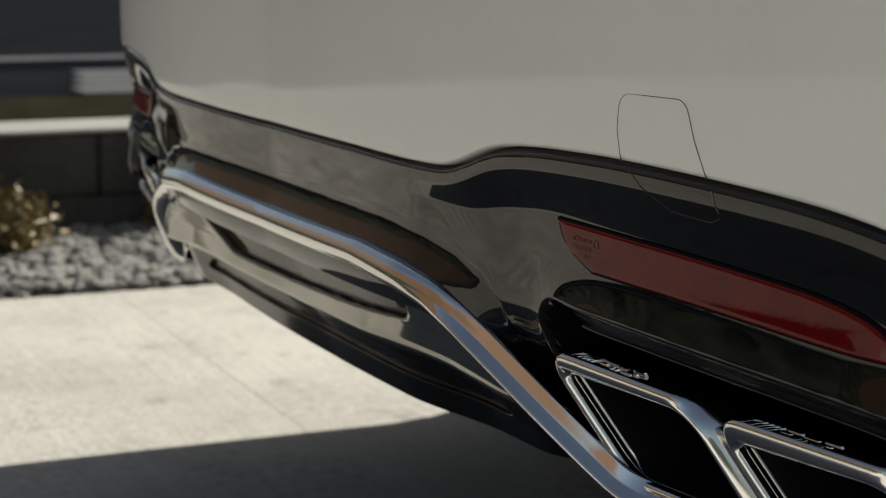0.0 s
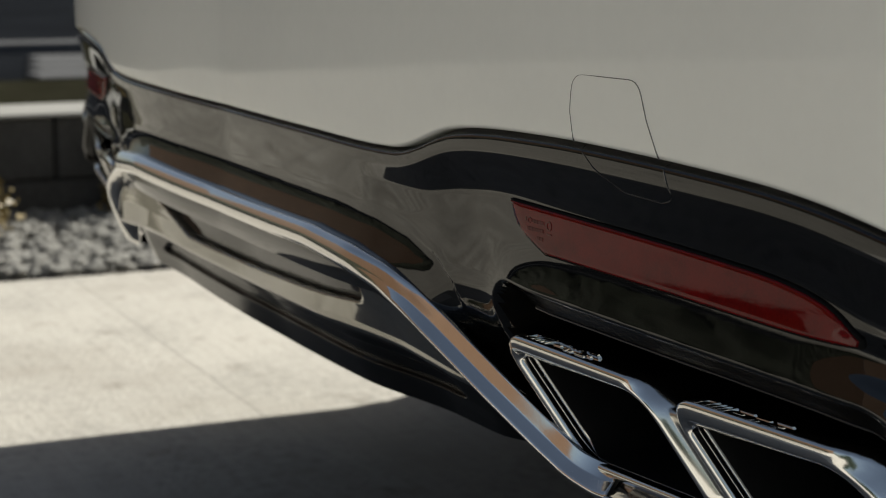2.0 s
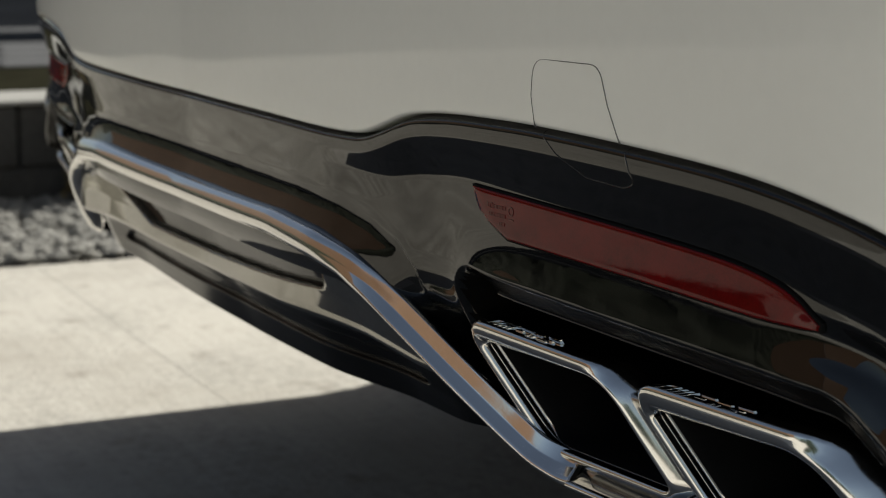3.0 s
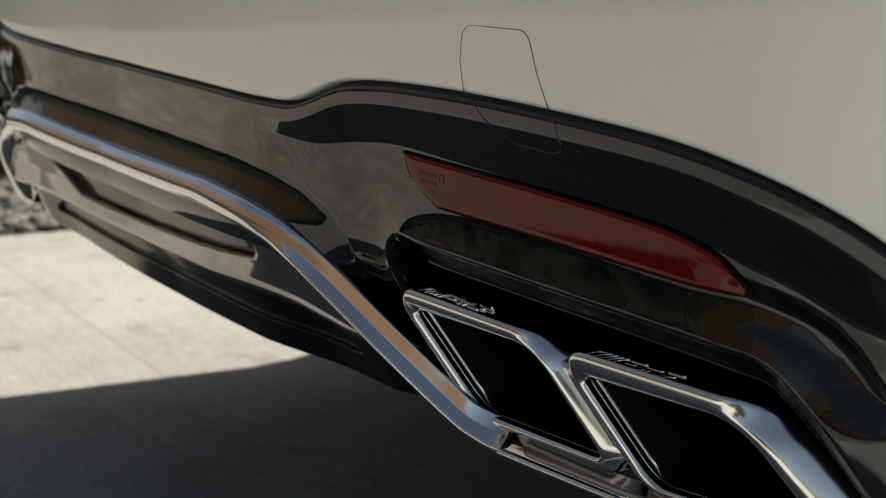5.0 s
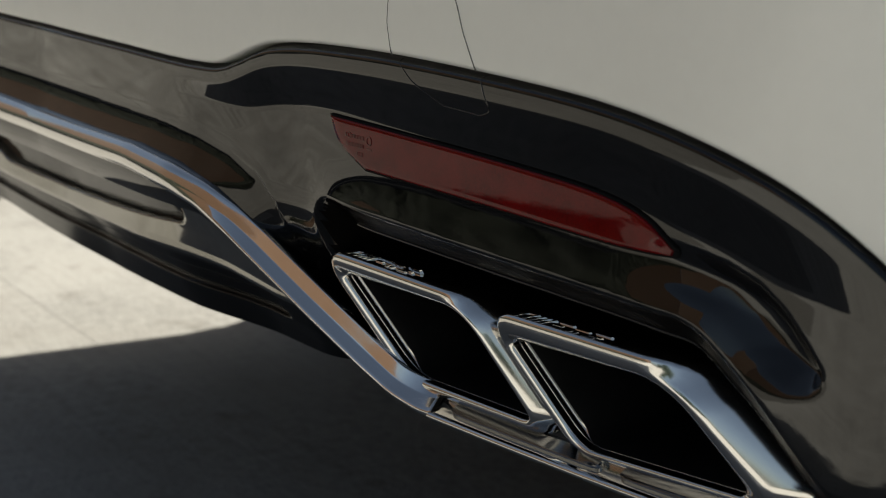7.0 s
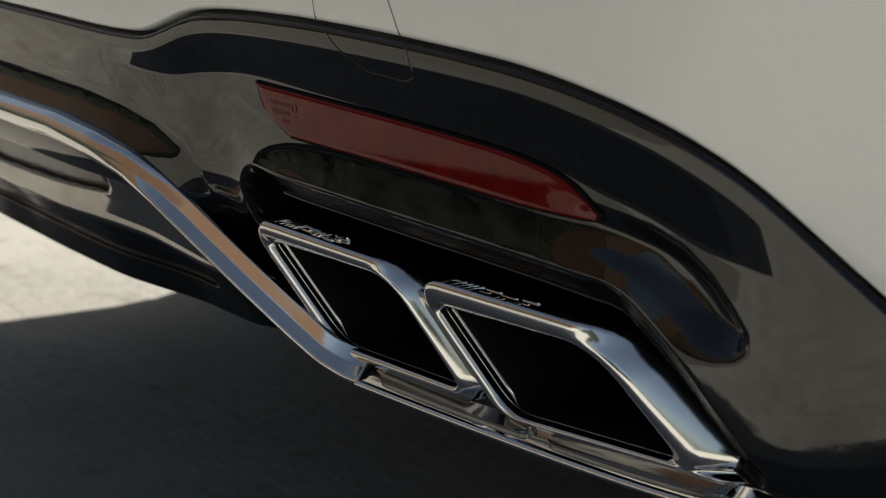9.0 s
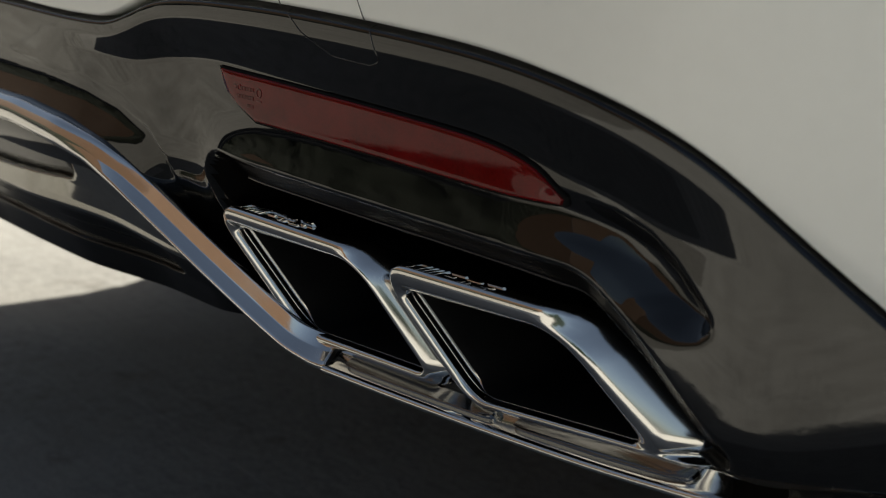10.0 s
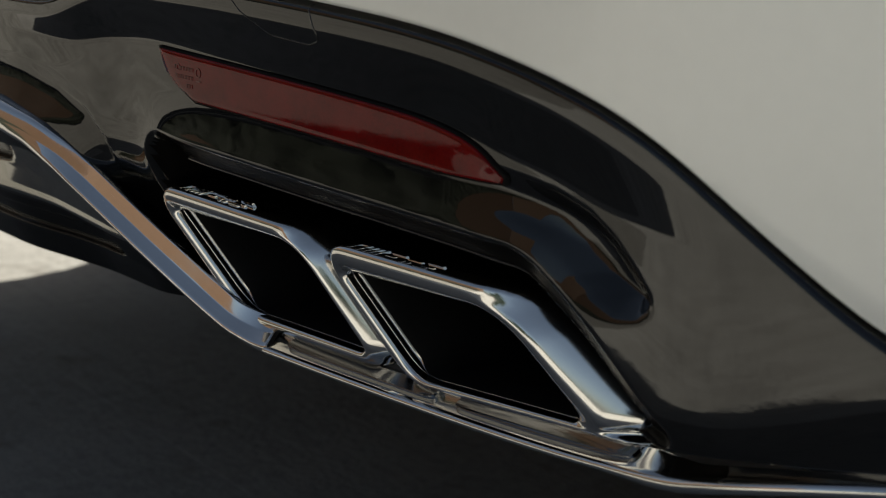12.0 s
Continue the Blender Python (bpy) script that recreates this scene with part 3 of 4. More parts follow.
def exhaust(side, shape):
    """One slanted chrome frame with its inner sleeve; returns frame, sleeve and bore."""
    outer_poly, outer_r, inner_poly, inner_r, slope = shape
    outer, inner = rounded(outer_poly, outer_r, 9), rounded(inner_poly, inner_r, 9)
    o, i = np.array(outer), np.array(inner)
    mix = lambda s: o * (1 - s) + i * s  # noqa: E731
    rings = ((0.0, 0.0100, 0.030), (0.03, 0.0052, 0.0290), (0.10, 0.0022, 0.0262), (0.22, 0.0004, 0.0205), (0.40, -0.0006, 0.0122), (0.56, -0.0010, 0.0052), (0.64, -0.0010, 0.0022), (0.72, -0.0008, 0.0006), (0.84, 0.0002, 0.0), (0.93, 0.0012, 0.0), (0.98, 0.0026, 0.0), (1.0, 0.0048, 0.0))
    frame_rings = [tip_ring(inset(outer, 0.004), 0.09), tip_ring(inset(outer, 0.0015), 0.045)] + [tip_ring(mix(s), deep, bevel * slope) for s, deep, bevel in rings] + [tip_ring(inset(inner, 0.0002), 0.0070)]
    left = inboard(inner)
    def wall(rim, deep):
        q = inset(inner, 1.0) - i
        return [(x, y + deep * w, z) for (x, y, z), w in zip(tip_ring(i + q * (rim * (0.15 + 0.85 * left))[:, None], 0.0054), 0.12 + 0.88 * left)]
    sleeve = [wall(*k) for k in ((0.0, 0.0), (0.0005, 0.0002), (0.0006, 0.0008), (0.0, 0.0013), (0.0, 0.0036), (0.0005, 0.0041), (0.0012, 0.0046))]
    bore = [wall(0.0011, 0.0045), wall(0.0040, 0.009), tip_ring(inset(inner, 0.0070), 0.12)]
    bv, bf = sheet(np.array(bore), closed_v=True)
    n = len(inner)
    bf = list(bf) + [tuple(range(2 * n, 3 * n))]
    return [mirror(d, side) for d in (sheet(np.array(frame_rings), closed_v=True), sheet(np.array(sleeve), closed_v=True), (bv, bf))]


def badge_bar(side, x, w, d0, d1, step):
    """One raised plain bar on the top of a tip, in the place of the maker's mark; d runs from front to back."""
    def corner(u, d, up):
        px = u + 0.0050 * d
        return (px, float(plan(px)) + 0.0232 + 0.0050 * d + 0.003 * step - 0.4 * up, 0.3375 + 0.0017 * d - 0.0302 * step + up)
    b = [corner(u, d, 0.0012) for u, d in ((x, d0), (x + w, d0), (x + w, d1), (x, d1))]
    k = [corner(u, d, -0.0010) for u, d in ((x - 0.0003, d0 - 0.05), (x + w + 0.0003, d0 - 0.05), (x + w + 0.0003, d1 + 0.05), (x - 0.0003, d1 + 0.05))]
    return mirror((b + k, [(0, 1, 2, 3), (7, 6, 5, 4), (3, 2, 6, 7), (0, 3, 7, 4), (1, 5, 6, 2), (0, 4, 5, 1)]), side)


for side in (1, -1):
    led = part("chrome_ledge", ledge(side), CHROME, car, "chrome ledge strip below the exhaust tips")
    part("ledge_inset", ledge_inset(side, 0.4450, 0.5605), SATIN, led, "dark steel inset plate", smooth=False)
    part("ledge_inset", ledge_inset(side, 0.5745, 0.6835), SATIN, led, "dark steel inset plate", smooth=False)
    for shift, shape in ((0.0, INNER_TIP), (0.145, OUTER_TIP)):
        f, s, b = exhaust(side, shape)
        tip = part("exhaust_tip", f, TIPCHROME, car, "chrome slanted exhaust tip frame")
        tip.data.materials.append(CAVE)
        for face in tip.data.polygons[: 2 * 36]:
            face.material_index = 1
        part("sleeve", s, SLEEVE, tip, "grey steel inner sleeve")
        part("bore", b, MATT, tip, "matt black pipe bore")
        bars = [(bx, 0.0016, 0.0, 1.0) for bx in (0.3935, 0.4000, 0.4047, 0.4090, 0.4133)] + [(0.3950, 0.0060, 0.86, 1.0)]
        bars += [(0.4185, 0.0100, 0.84, 1.0), (0.4195, 0.0070, 0.30, 0.48), (0.4325, 0.0100, 0.62, 0.80), (0.4330, 0.0020, 0.0, 0.3), (0.4370, 0.0020, 0.0, 0.3), (0.4450, 0.0105, 0.84, 1.0), (0.4460, 0.0090, 0.30, 0.46), (0.4440, 0.0080, 0.0, 0.16)]
        for bx, bw, d0, d1 in bars:
            part("badge_bar", badge_bar(side, 0.3885 + (bx - 0.3935) * 0.92 + 0.985 * shift, bw * 0.9, d0, d1, shift), TIPCHROME, tip, smooth=False)

# ---- reflectors ----
LENS_TOP = [(0.3905, 0.4128), (0.456, 0.4108), (0.542, 0.4072), (0.595, 0.4036), (0.6235, 0.3982), (0.6375, 0.3918), (0.6455, 0.3848)]
LENS_LOW = [(0.4245, 0.3892), (0.478, 0.3882), (0.545, 0.3860), (0.598, 0.3838), (0.622, 0.3830), (0.6375, 0.3827), (0.6445, 0.3830)]


def lens(side, grow, up0, up1):
    """A slightly domed plate between the lens's upper and lower edge; grow widens it."""
    u = np.concatenate([[0, 0.004], np.linspace(0.012, 0.985, 60), [0.995, 1.0]])
    k = np.linspace(0, 1, len(LENS_TOP))
    top = np.stack([spline(list(zip(k, np.array(LENS_TOP)[:, c])), u) for c in (0, 1)], 1)
    low = np.stack([spline(list(zip(k, np.array(LENS_LOW)[:, c])), u) for c in (0, 1)], 1)
    top[:, 1], low[:, 1] = curve(list(zip(u, top[:, 1])), u, 0.05) + grow, curve(list(zip(u, low[:, 1])), u, 0.05) - grow
    for e in (top, low):
        e[:, 0] += grow * (2 * u - 1) * 1.3
    rows = []
    for w in (0.0, 0.0, 0.04, 0.12, 0.3, 0.5, 0.7, 0.88, 0.96, 1.0, 1.0):
        rows.append(top * (1 - w) + low * w)
    pts = np.array(rows)
    bow = np.sin(math.pi * np.array([0.0, 0.0, 0.04, 0.12, 0.3, 0.5, 0.7, 0.88, 0.96, 1.0, 1.0]) ** 1.25)
    pts[..., 0] -= 0.0105 * bow[:, None] * (1 - u)[None, :] ** 9
    up = np.full(pts.shape[:2], up1)
    up[[1, -2]] = up0
    up[:, [1, -2]] = np.minimum(up[:, [1, -2]], up0)
    up[[0, -1]] = -0.004
    up[:, [0, -1]] = -0.004
    down = np.array([0.0, 0.0, 0.04, 0.12, 0.3, 0.5, 0.7, 0.88, 0.96, 1.0, 1.0])[:, None]
    y = plan(pts[..., 0]) + sink_lens(pts[..., 0], pts[..., 1]) - up - 0.0012 * down * smooth(0.43, 0.62, pts[..., 0])
    return mirror(sheet(np.stack([pts[..., 0], y, pts[..., 1]], -1)), side)


def sink_lens(x, z):
    return sink(np.atleast_1d(np.asarray(x, float)), np.atleast_1d(np.asarray(z, float))).reshape(np.shape(x))


def lens_print(side):
    """Unreadable small print as plain bars."""
    rows, bars = [], []
    for x0, x1, z, h in ((0.4035, 0.4052, 0.4052, 0.0019), (0.4095, 0.4198, 0.4048, 0.0019), (0.4048, 0.4205, 0.4006, 0.0019), (0.4142, 0.4190, 0.3964, 0.0019)):
        k = 0
        while x0 < x1:
            w = (0.0009, 0.0012, 0.0007, 0.0011)[k % 4]
            rows.append([(x0, z - h / 2), (x0 + w, z - h / 2), (x0 + w, z + h / 2), (x0, z + h / 2)])
            x0, k = x0 + w + 0.0005, k + 1
    rows.append([(0.4232, 0.3994), (0.4278, 0.3994), (0.4278, 0.4001), (0.4232, 0.4001)])
    for cx, cz, r in ((0.4073, 0.4050, 0.0017), (0.4255, 0.4040, 0.0025)):
        for a in np.linspace(0, 2 * math.pi, 12, endpoint=False):
            b = a + 2 * math.pi / 12
            rows.append([(cx + r * math.cos(a), cz + r * math.sin(a)), (cx + r * math.cos(b), cz + r * math.sin(b)), (cx + 0.72 * r * math.cos(b), cz + 0.72 * r * math.sin(b)), (cx + 0.72 * r * math.cos(a), cz + 0.72 * r * math.sin(a))])
    for quad in rows:
        quad = [(x + 0.004, z) for x, z in quad]
        p = [(x, float(plan(x) + sink_lens(x, z)) - up, z) for up in (0.0018, 0.0025) for x, z in quad]
        bars.append((p, [(4, 5, 6, 7), (0, 1, 5, 4), (1, 2, 6, 5), (2, 3, 7, 6), (3, 0, 4, 7)]))
    return mirror(join(*bars), side)


for side in (1, -1):
    rim = part("reflector", lens(side, 0.0010, 0.0010, 0.0012), MATT, car, "black rim of the bumper reflector")
    part("lens", lens(side, 0.0, 0.0018, 0.0022), RED, rim, "red plastic reflector lens")
    part("print", lens_print(side), LETTER, rim, "dark red bars of small print", smooth=False)

# ---- towing eye cover ----
COVER = [(0.4675, 0.452), (0.4645, 0.466), (0.4665, 0.4838), (0.518, 0.4838), (0.5245, 0.466), (0.5345, 0.4475), (0.5405, 0.4315), (0.530, 0.4285), (0.502, 0.4300), (0.482, 0.4400), (0.470, 0.4490)]


def on_body(x, z):
    return float(plan(x) + (swell(x, z) if z > edge(x) else sink(np.array([x]), np.array([z]))[0]))


def seam():
    """A narrow groove, drawn as a dark sunken bead along the cover's outline, split at the paint edge."""
    out = np.array(rounded(COVER, [0.004, 0.01, 0.010, 0.010, 0.02, 0.02, 0.004, 0.004, 0.012, 0.015, 0.006], 6))
    rings = []
    for a, b in zip(out, np.roll(out, -1, 0)):
        for s in np.linspace(0, 1, 24)[:-1]:
            rings.append(a * (1 - s) + b * s)
    c = np.array(rings)
    w = (0.00013 + 0.00016 * smooth(0.474, 0.490, c[:, 0]) + 0.00012 * smooth(0.450, 0.444, c[:, 1]))[:, None]
    o, i = c + (inset(c, -1.0) - c) * w, c + (inset(c, 1.0) - c) * w
    pts = [[(x, on_body(x, z) + 0.0004, z) for x, z in o], [(x, on_body(x, z) - 0.00025, z) for x, z in c + (o - c) * 0.6], [(x, on_body(x, z) - 0.00025, z) for x, z in c + (i - c) * 0.6], [(x, on_body(x, z) + 0.0004, z) for x, z in i]]
    return sheet(np.array(pts), closed_v=True, flip=True)


joint = part("towing_eye_seam", seam(), SEAM, car, "dark seam round the towing eye cover")
joint.data.materials.append(BLACK)
for face in joint.data.polygons:
    face.material_index = int(face.center.z < float(edge(face.center.x)))

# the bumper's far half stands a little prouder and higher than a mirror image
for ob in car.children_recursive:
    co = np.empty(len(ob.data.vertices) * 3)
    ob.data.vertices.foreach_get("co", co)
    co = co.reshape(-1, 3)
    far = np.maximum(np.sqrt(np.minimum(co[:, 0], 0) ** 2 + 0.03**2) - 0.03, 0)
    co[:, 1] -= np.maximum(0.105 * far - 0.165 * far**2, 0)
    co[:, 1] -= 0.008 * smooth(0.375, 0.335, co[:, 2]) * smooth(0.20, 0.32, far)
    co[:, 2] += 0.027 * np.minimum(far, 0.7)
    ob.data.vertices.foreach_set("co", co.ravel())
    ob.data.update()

# ---- the rest of the car ----
def body_shell():
    """Lower body and boot as rings along the car's length."""
    rings = []
    for y, hw, lo, hi, sh in ((0.10, 0.76, 0.62, 0.93, 0.86), (0.20, 0.85, 0.60, 0.97, 0.90), (0.45, 0.905, 0.52, 1.00, 0.92), (0.72, 0.912, 0.285, 1.02, 0.94), (1.6, 0.915, 0.285, 1.02, 0.95),
                              (2.6, 0.915, 0.285, 0.98, 0.93), (3.6, 0.915, 0.285, 0.97, 0.91), (4.5, 0.90, 0.285, 0.90, 0.84), (5.0, 0.82, 0.30, 0.80, 0.72), (5.2, 0.60, 0.40, 0.66, 0.62)):
        ring = []
        for a in np.linspace(0, math.pi, 25):
            c, s = math.cos(a), math.sin(a)
            ring.append((hw * np.sign(c) * abs(c) ** 0.35, y, (lo + sh) / 2 + ((hi - (lo + sh) / 2) * abs(s) ** 0.5)))
        ring = [(hw * 0.995, y, lo), (hw * 0.998, y, lo + 0.05), (hw, y, lo + 0.12)] + ring + [(-hw, y, lo + 0.12), (-hw * 0.998, y, lo + 0.05), (-hw * 0.995, y, lo)]
        rings.append(ring)
    v, f = sheet(np.array(rings), closed_v=True)
    n = len(rings[0])
    return v, list(f) + [tuple(reversed(range(n))), tuple(range(len(v) - n, len(v)))]


def cabin():
    rings = []
    for y, hw, hi in ((0.75, 0.66, 1.04), (1.2, 0.70, 1.28), (1.7, 0.68, 1.44), (2.4, 0.66, 1.48), (3.0, 0.66, 1.40), (3.5, 0.70, 1.15), (3.8, 0.72, 0.95)):
        ring = []
        for a in np.linspace(0, math.pi, 21):
            c, s = math.cos(a), math.sin(a)
            ring.append((hw * (1.16 - 0.16 * s) * np.sign(c) * abs(c) ** 0.45, y, 0.92 + (hi - 0.92) * abs(s) ** 0.45))
        rings.append(ring)
    v, f = sheet(np.array(rings), closed_v=True)
    n = 21
    return v, list(f) + [tuple(reversed(range(n))), tuple(range(len(v) - n, len(v)))]


def roof():
    rings = []
    for y, hw, hi in ((1.25, 0.62, 1.302), (1.7, 0.62, 1.446), (2.4, 0.61, 1.487), (2.9, 0.61, 1.422)):
        ring = [(hw * c, y, hi - 0.03 * abs(c) ** 2.5) for c in np.linspace(1, -1, 15)] + [(hw * c, y, hi - 0.03 - 0.03 * abs(c) ** 2.5) for c in np.linspace(-1, 1, 15)]
        rings.append(ring)
    v, f = sheet(np.array(rings), closed_v=True)
    n = 30
    return v, list(f) + [tuple(reversed(range(n))), tuple(range(len(v) - n, len(v)))]


def lathe(profile, n=40):
    """A ring about the x axis from (x, radius) pairs."""
    rings = [[(x, r * math.cos(a), r * math.sin(a)) for x, r in profile] for a in np.linspace(0, 2 * math.pi, n, endpoint=False)]
    return sheet(np.array(rings), closed_u=True)


part("body_shell", body_shell(), WHITE, car, "white painted car body")
part("cabin", cabin(), GLASS, car, "dark tinted cabin glass and roof")
part("roof", roof(), WHITE, car, "white painted roof")
part("backing_panel", box(-0.37, 0.37, 0.135, 0.140, 0.25, 0.37), MATT, car, "matt black panel behind the bumper")
part("underbody", box(-0.82, 0.82, 0.34, 4.9, 0.165, 0.30, 0.03), MATT, car, "matt black underbody")
for wx in (-0.82, 0.82):
    for wy in (1.10, 4.25):
        wheel = part("wheel", lathe([(-0.11, 0.24), (-0.125, 0.30), (-0.10, 0.345), (0, 0.352), (0.10, 0.345), (0.125, 0.30), (0.11, 0.24)]), TYRE, car, "black tyre")
        wheel.location = (wx, wy, 0.352)
        rim = part("rim", lathe([(-0.105, 0.01), (-0.105, 0.06), (-0.085, 0.10), (-0.09, 0.21), (-0.11, 0.245), (0.11, 0.245), (0.09, 0.21), (0.085, 0.10), (0.105, 0.06), (0.105, 0.01)]), ALLOY, wheel, "alloy rim")

# ---- the ground ----
ground = part("ground", box(-90, 90, -90, 90, -0.6, -0.012), EARTH, smooth=False)
tagged(ground, "dry pale earth reaching to the horizon", "ground", kind="structure")
drive = tagged(new("pavement"), "pale concrete driveway with narrow joints", "driveway", kind="structure")
for y0, y1 in ((-0.496, 0.2724), (0.2730, 3.37), (3.374, 6.5)):
    part("concrete_slab", box(-1.70, 2.6, y0, y1, -0.10, 0.0, 0.0003, 1), CONCRETE, drive, smooth=False)
for x0, x1, finish in ((-5.24, -1.704, OLDCONCRETE), (-1.70, -0.002, OLDCONCRETE), (0.0, 2.6, BOUNCECONCRETE)):
    for y0, y1 in ((-9.03, -5.93), (-5.926, -2.83), (-2.826, -0.50)):
        part("concrete_slab", box(x0, x1, y0, y1, -0.10, 0.0, 0.0003, 1), finish, drive, smooth=False)
# unseen pale slabs on the right, brightening the paint and the black flank
for x0, x1 in ((2.604, 7.0), (7.004, 11.4), (11.404, 20.0)):
    for y0, y1 in ((-9.03, -5.93), (-5.926, -2.83), (-2.826, 0.272), (0.2732, 3.37), (3.374, 6.5)):
        part("concrete_slab", box(x0, x1, y0, y1, -0.10, 0.0, 0.0003, 1), BOUNCECONCRETE, drive, smooth=False)
part("joint_bed", box(-1.70, 20.0, -26.0, 6.5, -0.2, -0.0004), JOINT, drive, smooth=False)

# gravel bed
bed = part("gravel_bed", box(-2.62, -1.704, -0.2, 6, -0.2, -0.004), SOIL, smooth=False)
tagged(bed, "brown soil bed under pale gravel beside the driveway", "gravel bed", kind="structure")


def pebbles(n, x0, x1, y0, y1, r0, r1):
    base = bmesh.new()
    bmesh.ops.create_icosphere(base, subdivisions=1, radius=1.0)
    bv = np.array([v.co[:] for v in base.verts])
    bf = [tuple(v.index for v in f.verts) for f in base.faces]
    base.free()
    rng = np.random.default_rng(5)
    verts, faces = [], []
    for k in range(n):
        r = rng.uniform(r0, r1)
        p = bv * (1 + rng.uniform(-0.22, 0.22, (len(bv), 1))) * r * np.array([rng.uniform(0.8, 1.35), rng.uniform(0.8, 1.35), rng.uniform(0.5, 0.85)])
        a = rng.uniform(0, 6.28)
        p = np.stack([p[:, 0] * math.cos(a) - p[:, 1] * math.sin(a), p[:, 0] * math.sin(a) + p[:, 1] * math.cos(a), p[:, 2]], 1)
        p += np.array([rng.uniform(x0, x1), rng.uniform(y0, y1), r * rng.uniform(0.1, 0.9)])
        faces += [tuple(len(verts) + i for i in q) for q in bf]
        verts += [tuple(q) for q in p]
    return verts, faces


gravel = part("gravel", pebbles(7400, -2.36, -1.71, -0.18, 1.9, 0.005, 0.016), STONE, smooth=False)
tagged(gravel, "pale grey gravel stones lying loose beside the driveway", "gravel", kind="stuff")

# low wall behind the gravel
wall = tagged(new("garden_wall"), "low dark block wall with a pale cap", "wall", kind="structure")
y = -0.2
while y < 6:
    for row in (0, 1):
        part("block", box(-2.62, -2.35 + 0.003 * row, y + row * 0.2, y + row * 0.2 + 0.396, -0.05 + row * 0.125, 0.073 + row * 0.125, 0.006, 1), WALLDARK, wall, smooth=False)
    part("cap_stone", box(-2.56, -2.335, y, y + 0.397, 0.1985, 0.2075, 0.003, 1), CAP, wall, smooth=False)
    y += 0.4

# verge, street and the slab beyond
tagged(part("verge", box(-5.25, -2.645, -0.2, 25, -0.2, 0.05, 0.02), GRASS, smooth=False), "dull dark turf strip behind the low wall", "lawn", kind="structure")
tagged(part("road", box(-60, -7.6, -60, 60, -0.15, 0.004), ASPHALT, smooth=False), "dark asphalt street", "road", kind="structure")
tagged(part("gutter", box(-7.6, -5.25, -60, 60, -0.15, 0.003), ASPHALT, smooth=False), "dark asphalt edge beside the kerb", "road", kind="structure")
tagged(part("kerb", box(-7.75, -7.5, -25, 25, -0.1, 0.05, 0.02), PALE, smooth=False), "grey concrete kerb along the street", "kerb", kind="structure")
slab = tagged(new("drain_slab"), "pale grey ribbed concrete slab set in dark asphalt", "slab", kind="structure")
for k in range(4):
    part("slab_rib", box(-6.95 + 0.35 * k, -6.66 + 0.35 * k, 1.30 - 0.075 * k, 4.2, -0.05, 0.03, 0.012), PALE, slab, smooth=False)


# ---- shrubs and trees ----
def leaves(n, centre, radius, size, seed, flat=1.0):
    """Clumps of small folded leaves in an uneven cloud."""
    rng = np.random.default_rng(seed)
    verts, faces = [], []
    lobes = rng.normal(0, 0.45, (9, 3)) * np.array(radius) + np.array(centre)
    for k in range(n):
        c = lobes[rng.integers(9)] + rng.normal(0, 0.32, 3) * np.array(radius)
        c[2] = max(c[2], 0.02)
        d = rng.normal(0, 1, 3)
        d /= np.linalg.norm(d)
        e = np.cross(d, rng.normal(0, 1, 3))
        e /= np.linalg.norm(e) + 1e-9
        s = size * rng.uniform(0.6, 1.4)
        m = np.cross(d, e) * s * 0.12
        q = [c, c + d * s * 0.5 + e * s * 0.28 + m, c + d * s, c + d * s * 0.5 - e * s * 0.28 + m]
        faces += [(len(verts), len(verts) + 1, len(verts) + 2), (len(verts), len(verts) + 2, len(verts) + 3)]
        verts += [tuple(x) for x in q]
    return verts, faces


def stems(centre, height, spread, n, thick, seed):
    rng = np.random.default_rng(seed)
    out = []
    for k in range(n):
        a = rng.uniform(0, 6.28)
        top = np.array([math.cos(a), math.sin(a), 0]) * spread * rng.uniform(0.3, 1) + np.array([0, 0, height * rng.uniform(0.7, 1.1)])
        rings = []
        for s in np.linspace(0, 1, 6):
            c = np.array(centre) + top * np.array([s**1.3, s**1.3, s])
            r = thick * (1 - 0.8 * s)
            rings.append([c + np.array([math.cos(b), math.sin(b), 0]) * r for b in np.linspace(0, 6.28, 6, endpoint=False)])
        out.append(sheet(np.array(rings), closed_v=True))
    return join(*out)


def shrub(x, y, h, r, n, seed, mat, label):
    ob = tagged(new("shrub"), label, "shrub", group="shrubs by the wall")
    ob.location = (x, y, 0)
    part("stems", stems((0, 0, -0.01), h, r * 0.8, 9, 0.006, seed), BARK, ob)
    part("foliage", leaves(n, (0, 0, h * 0.55), (r, r, h * 0.45), 0.022, seed + 1), mat, ob, smooth=False)


shrub(-2.16, 0.11, 0.115, 0.105, 3400, 11, LEAF, "low olive and brown shrub growing in pale gravel")
shrub(-2.28, 0.52, 0.17, 0.04, 350, 21, LEAF, "thin yellowish shrub standing before the low wall")


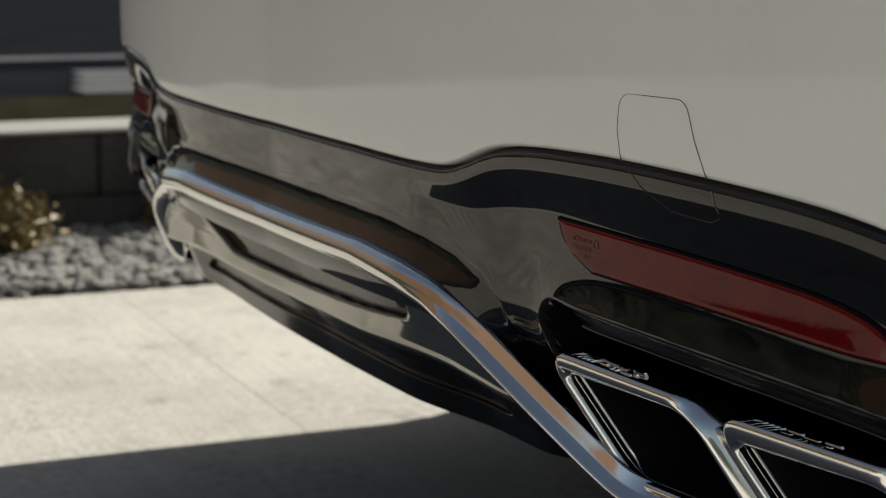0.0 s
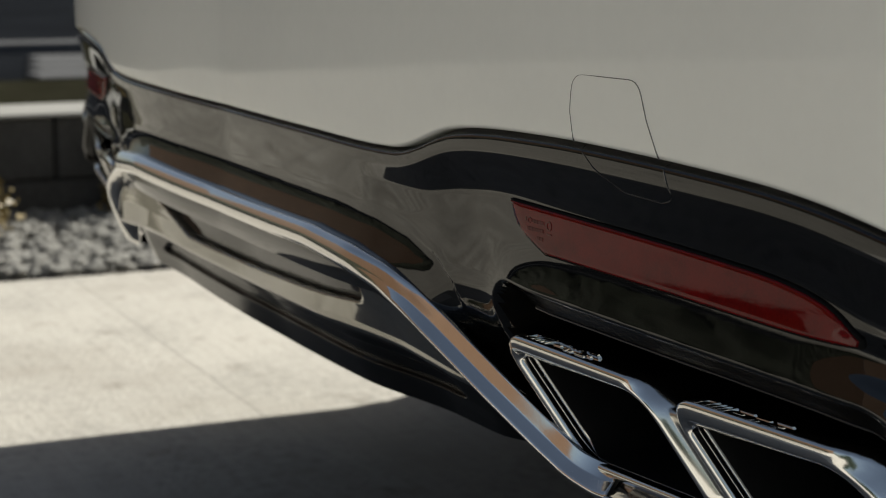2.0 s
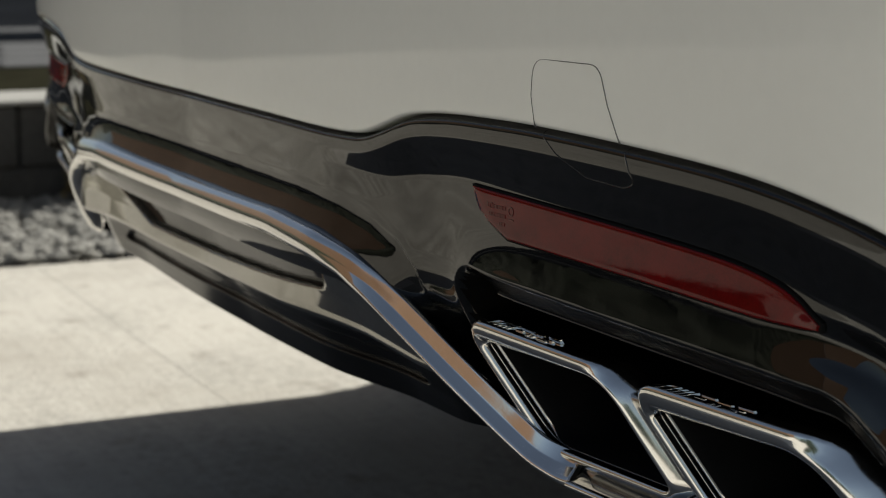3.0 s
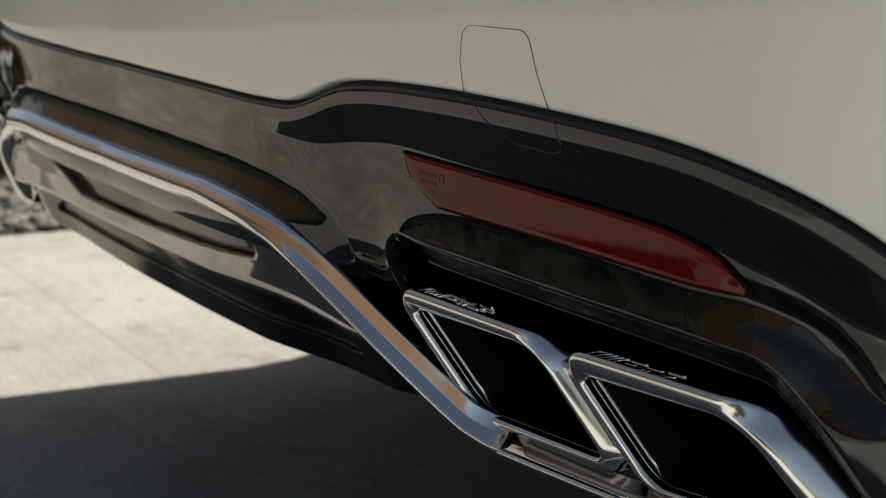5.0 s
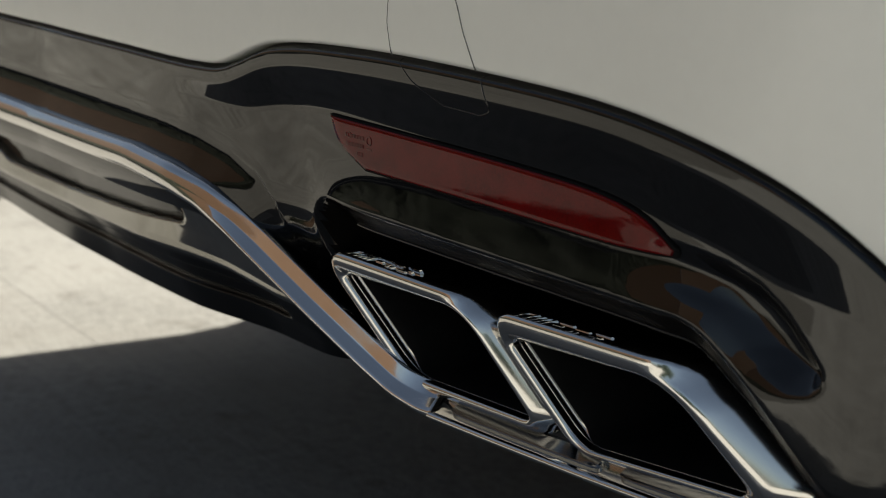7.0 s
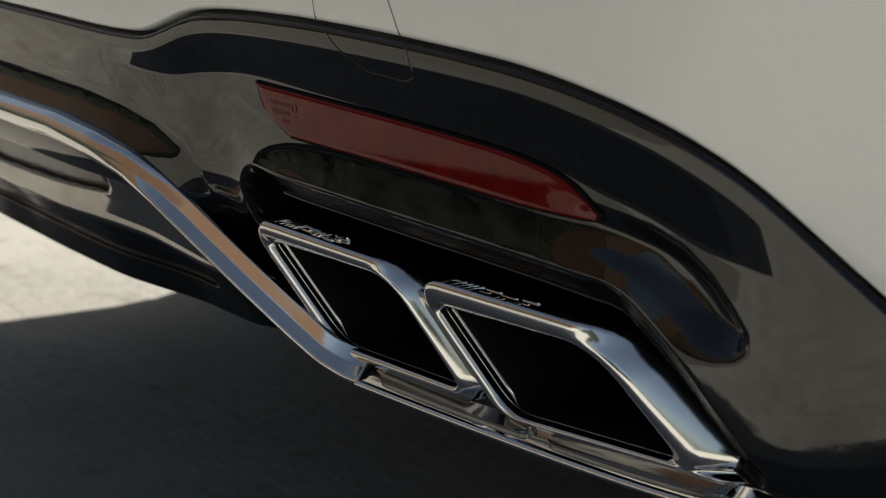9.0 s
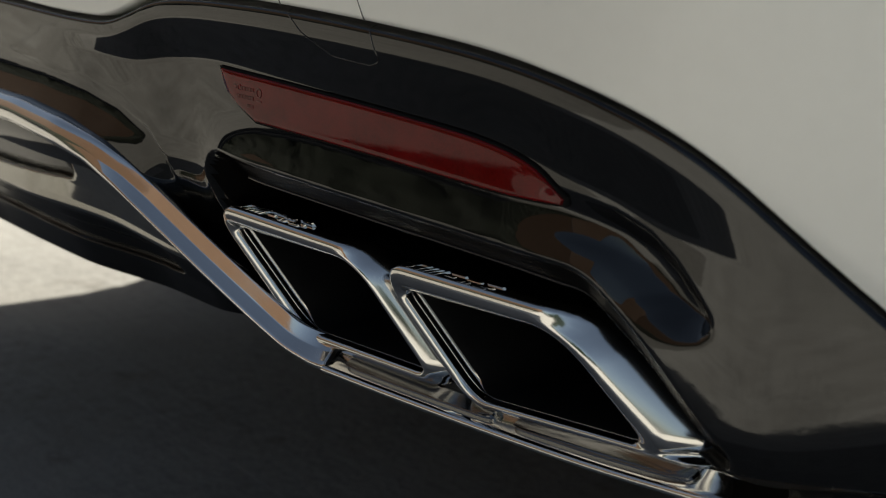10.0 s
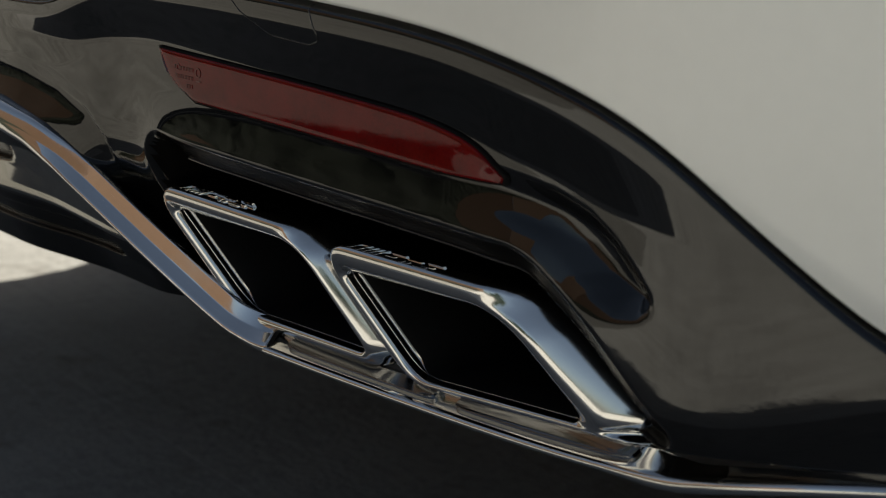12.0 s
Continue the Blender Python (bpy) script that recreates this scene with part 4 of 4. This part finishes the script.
def tree(x, y, h, r, seed):
    ob = tagged(new("tree"), "broad dark green tree at the far edge of the yard", "tree", group="trees round the yard")
    ob.location = (x, y, 0)
    part("trunk", stems((0, 0, -0.05), h * 0.75, r * 0.7, 6, 0.16, seed), BARK, ob)
    part("crown", leaves(4500, (0, 0, h * 0.62), (r, r, h * 0.36), 0.36, seed + 3), GREEN, ob, smooth=False)


for k, (x, y, h) in enumerate(((34, -6, 3.6), (32, -16, 4.0), (20, -26, 4.2), (9, -30, 4.0), (-9, -28, 4.6), (36, 7, 3.8), (-27, 5, 4.2), (8.5, -15, 3.8))):
    tree(x, y, h, h * 0.42, 40 + 7 * k)

# clipped hedge along the far side of the street
rng = np.random.default_rng(77)
hedge = tagged(new("hedge"), "long dark green clipped hedge before a timber house", "hedge")
run = np.linspace(0, 1, 150)
rows = []
for w in np.linspace(0, 1, 22):
    a = math.pi * w
    rows.append([(-24 + 22 * q + 0.55 * math.cos(a) + rng.normal(0, 0.05), -5.5 - 12 * q + 1.0 * math.cos(a) + rng.normal(0, 0.06), max(0.0, 1.9 * min(1.0, 1.25 * math.sin(a)) + 0.12 * math.sin(37 * q) * math.sin(a) + rng.normal(0, 0.06))) for q in run])
part("foliage", sheet(np.array(rows)), HEDGE, hedge)
for k in range(8):
    part("stem", stems((-24 + 22 * k / 7, -5.5 - 12 * k / 7, -0.05), 1.2, 0.4, 3, 0.06, 300 + k), BARK, hedge)

# long timber-clad house beyond the hedge, in two wings
house = tagged(new("house"), "long brown timber-clad house behind a clipped hedge", "house")


def cladding(a, b, low, high):
    """One board of the house wall, from plan point a to b."""
    a, b = Vector((*a, 0)), Vector((*b, 0))
    along = (b - a).normalized()
    back = Vector((along.y, -along.x, 0)) * 0.04
    bm = bmesh.new()
    vs = [bm.verts.new(q + Vector((0, 0, z))) for z in (low, high) for q in (a, b, b + back, a + back)]
    for f in ((0, 1, 2, 3), (7, 6, 5, 4), (0, 4, 5, 1), (1, 5, 6, 2), (2, 6, 7, 3), (3, 7, 4, 0)):
        bm.faces.new([vs[i] for i in f])
    bmesh.ops.recalc_face_normals(bm, faces=bm.faces[:])
    return bm


for a, b in (((-26, -8), (-4, -20)), ((-3.97, -20), (1.5, -20.4))):
    for k in range(14):
        part("cladding_board", cladding(a, b, k * 0.6 - 0.05, k * 0.6 + 0.545), BROWN, house, smooth=False)
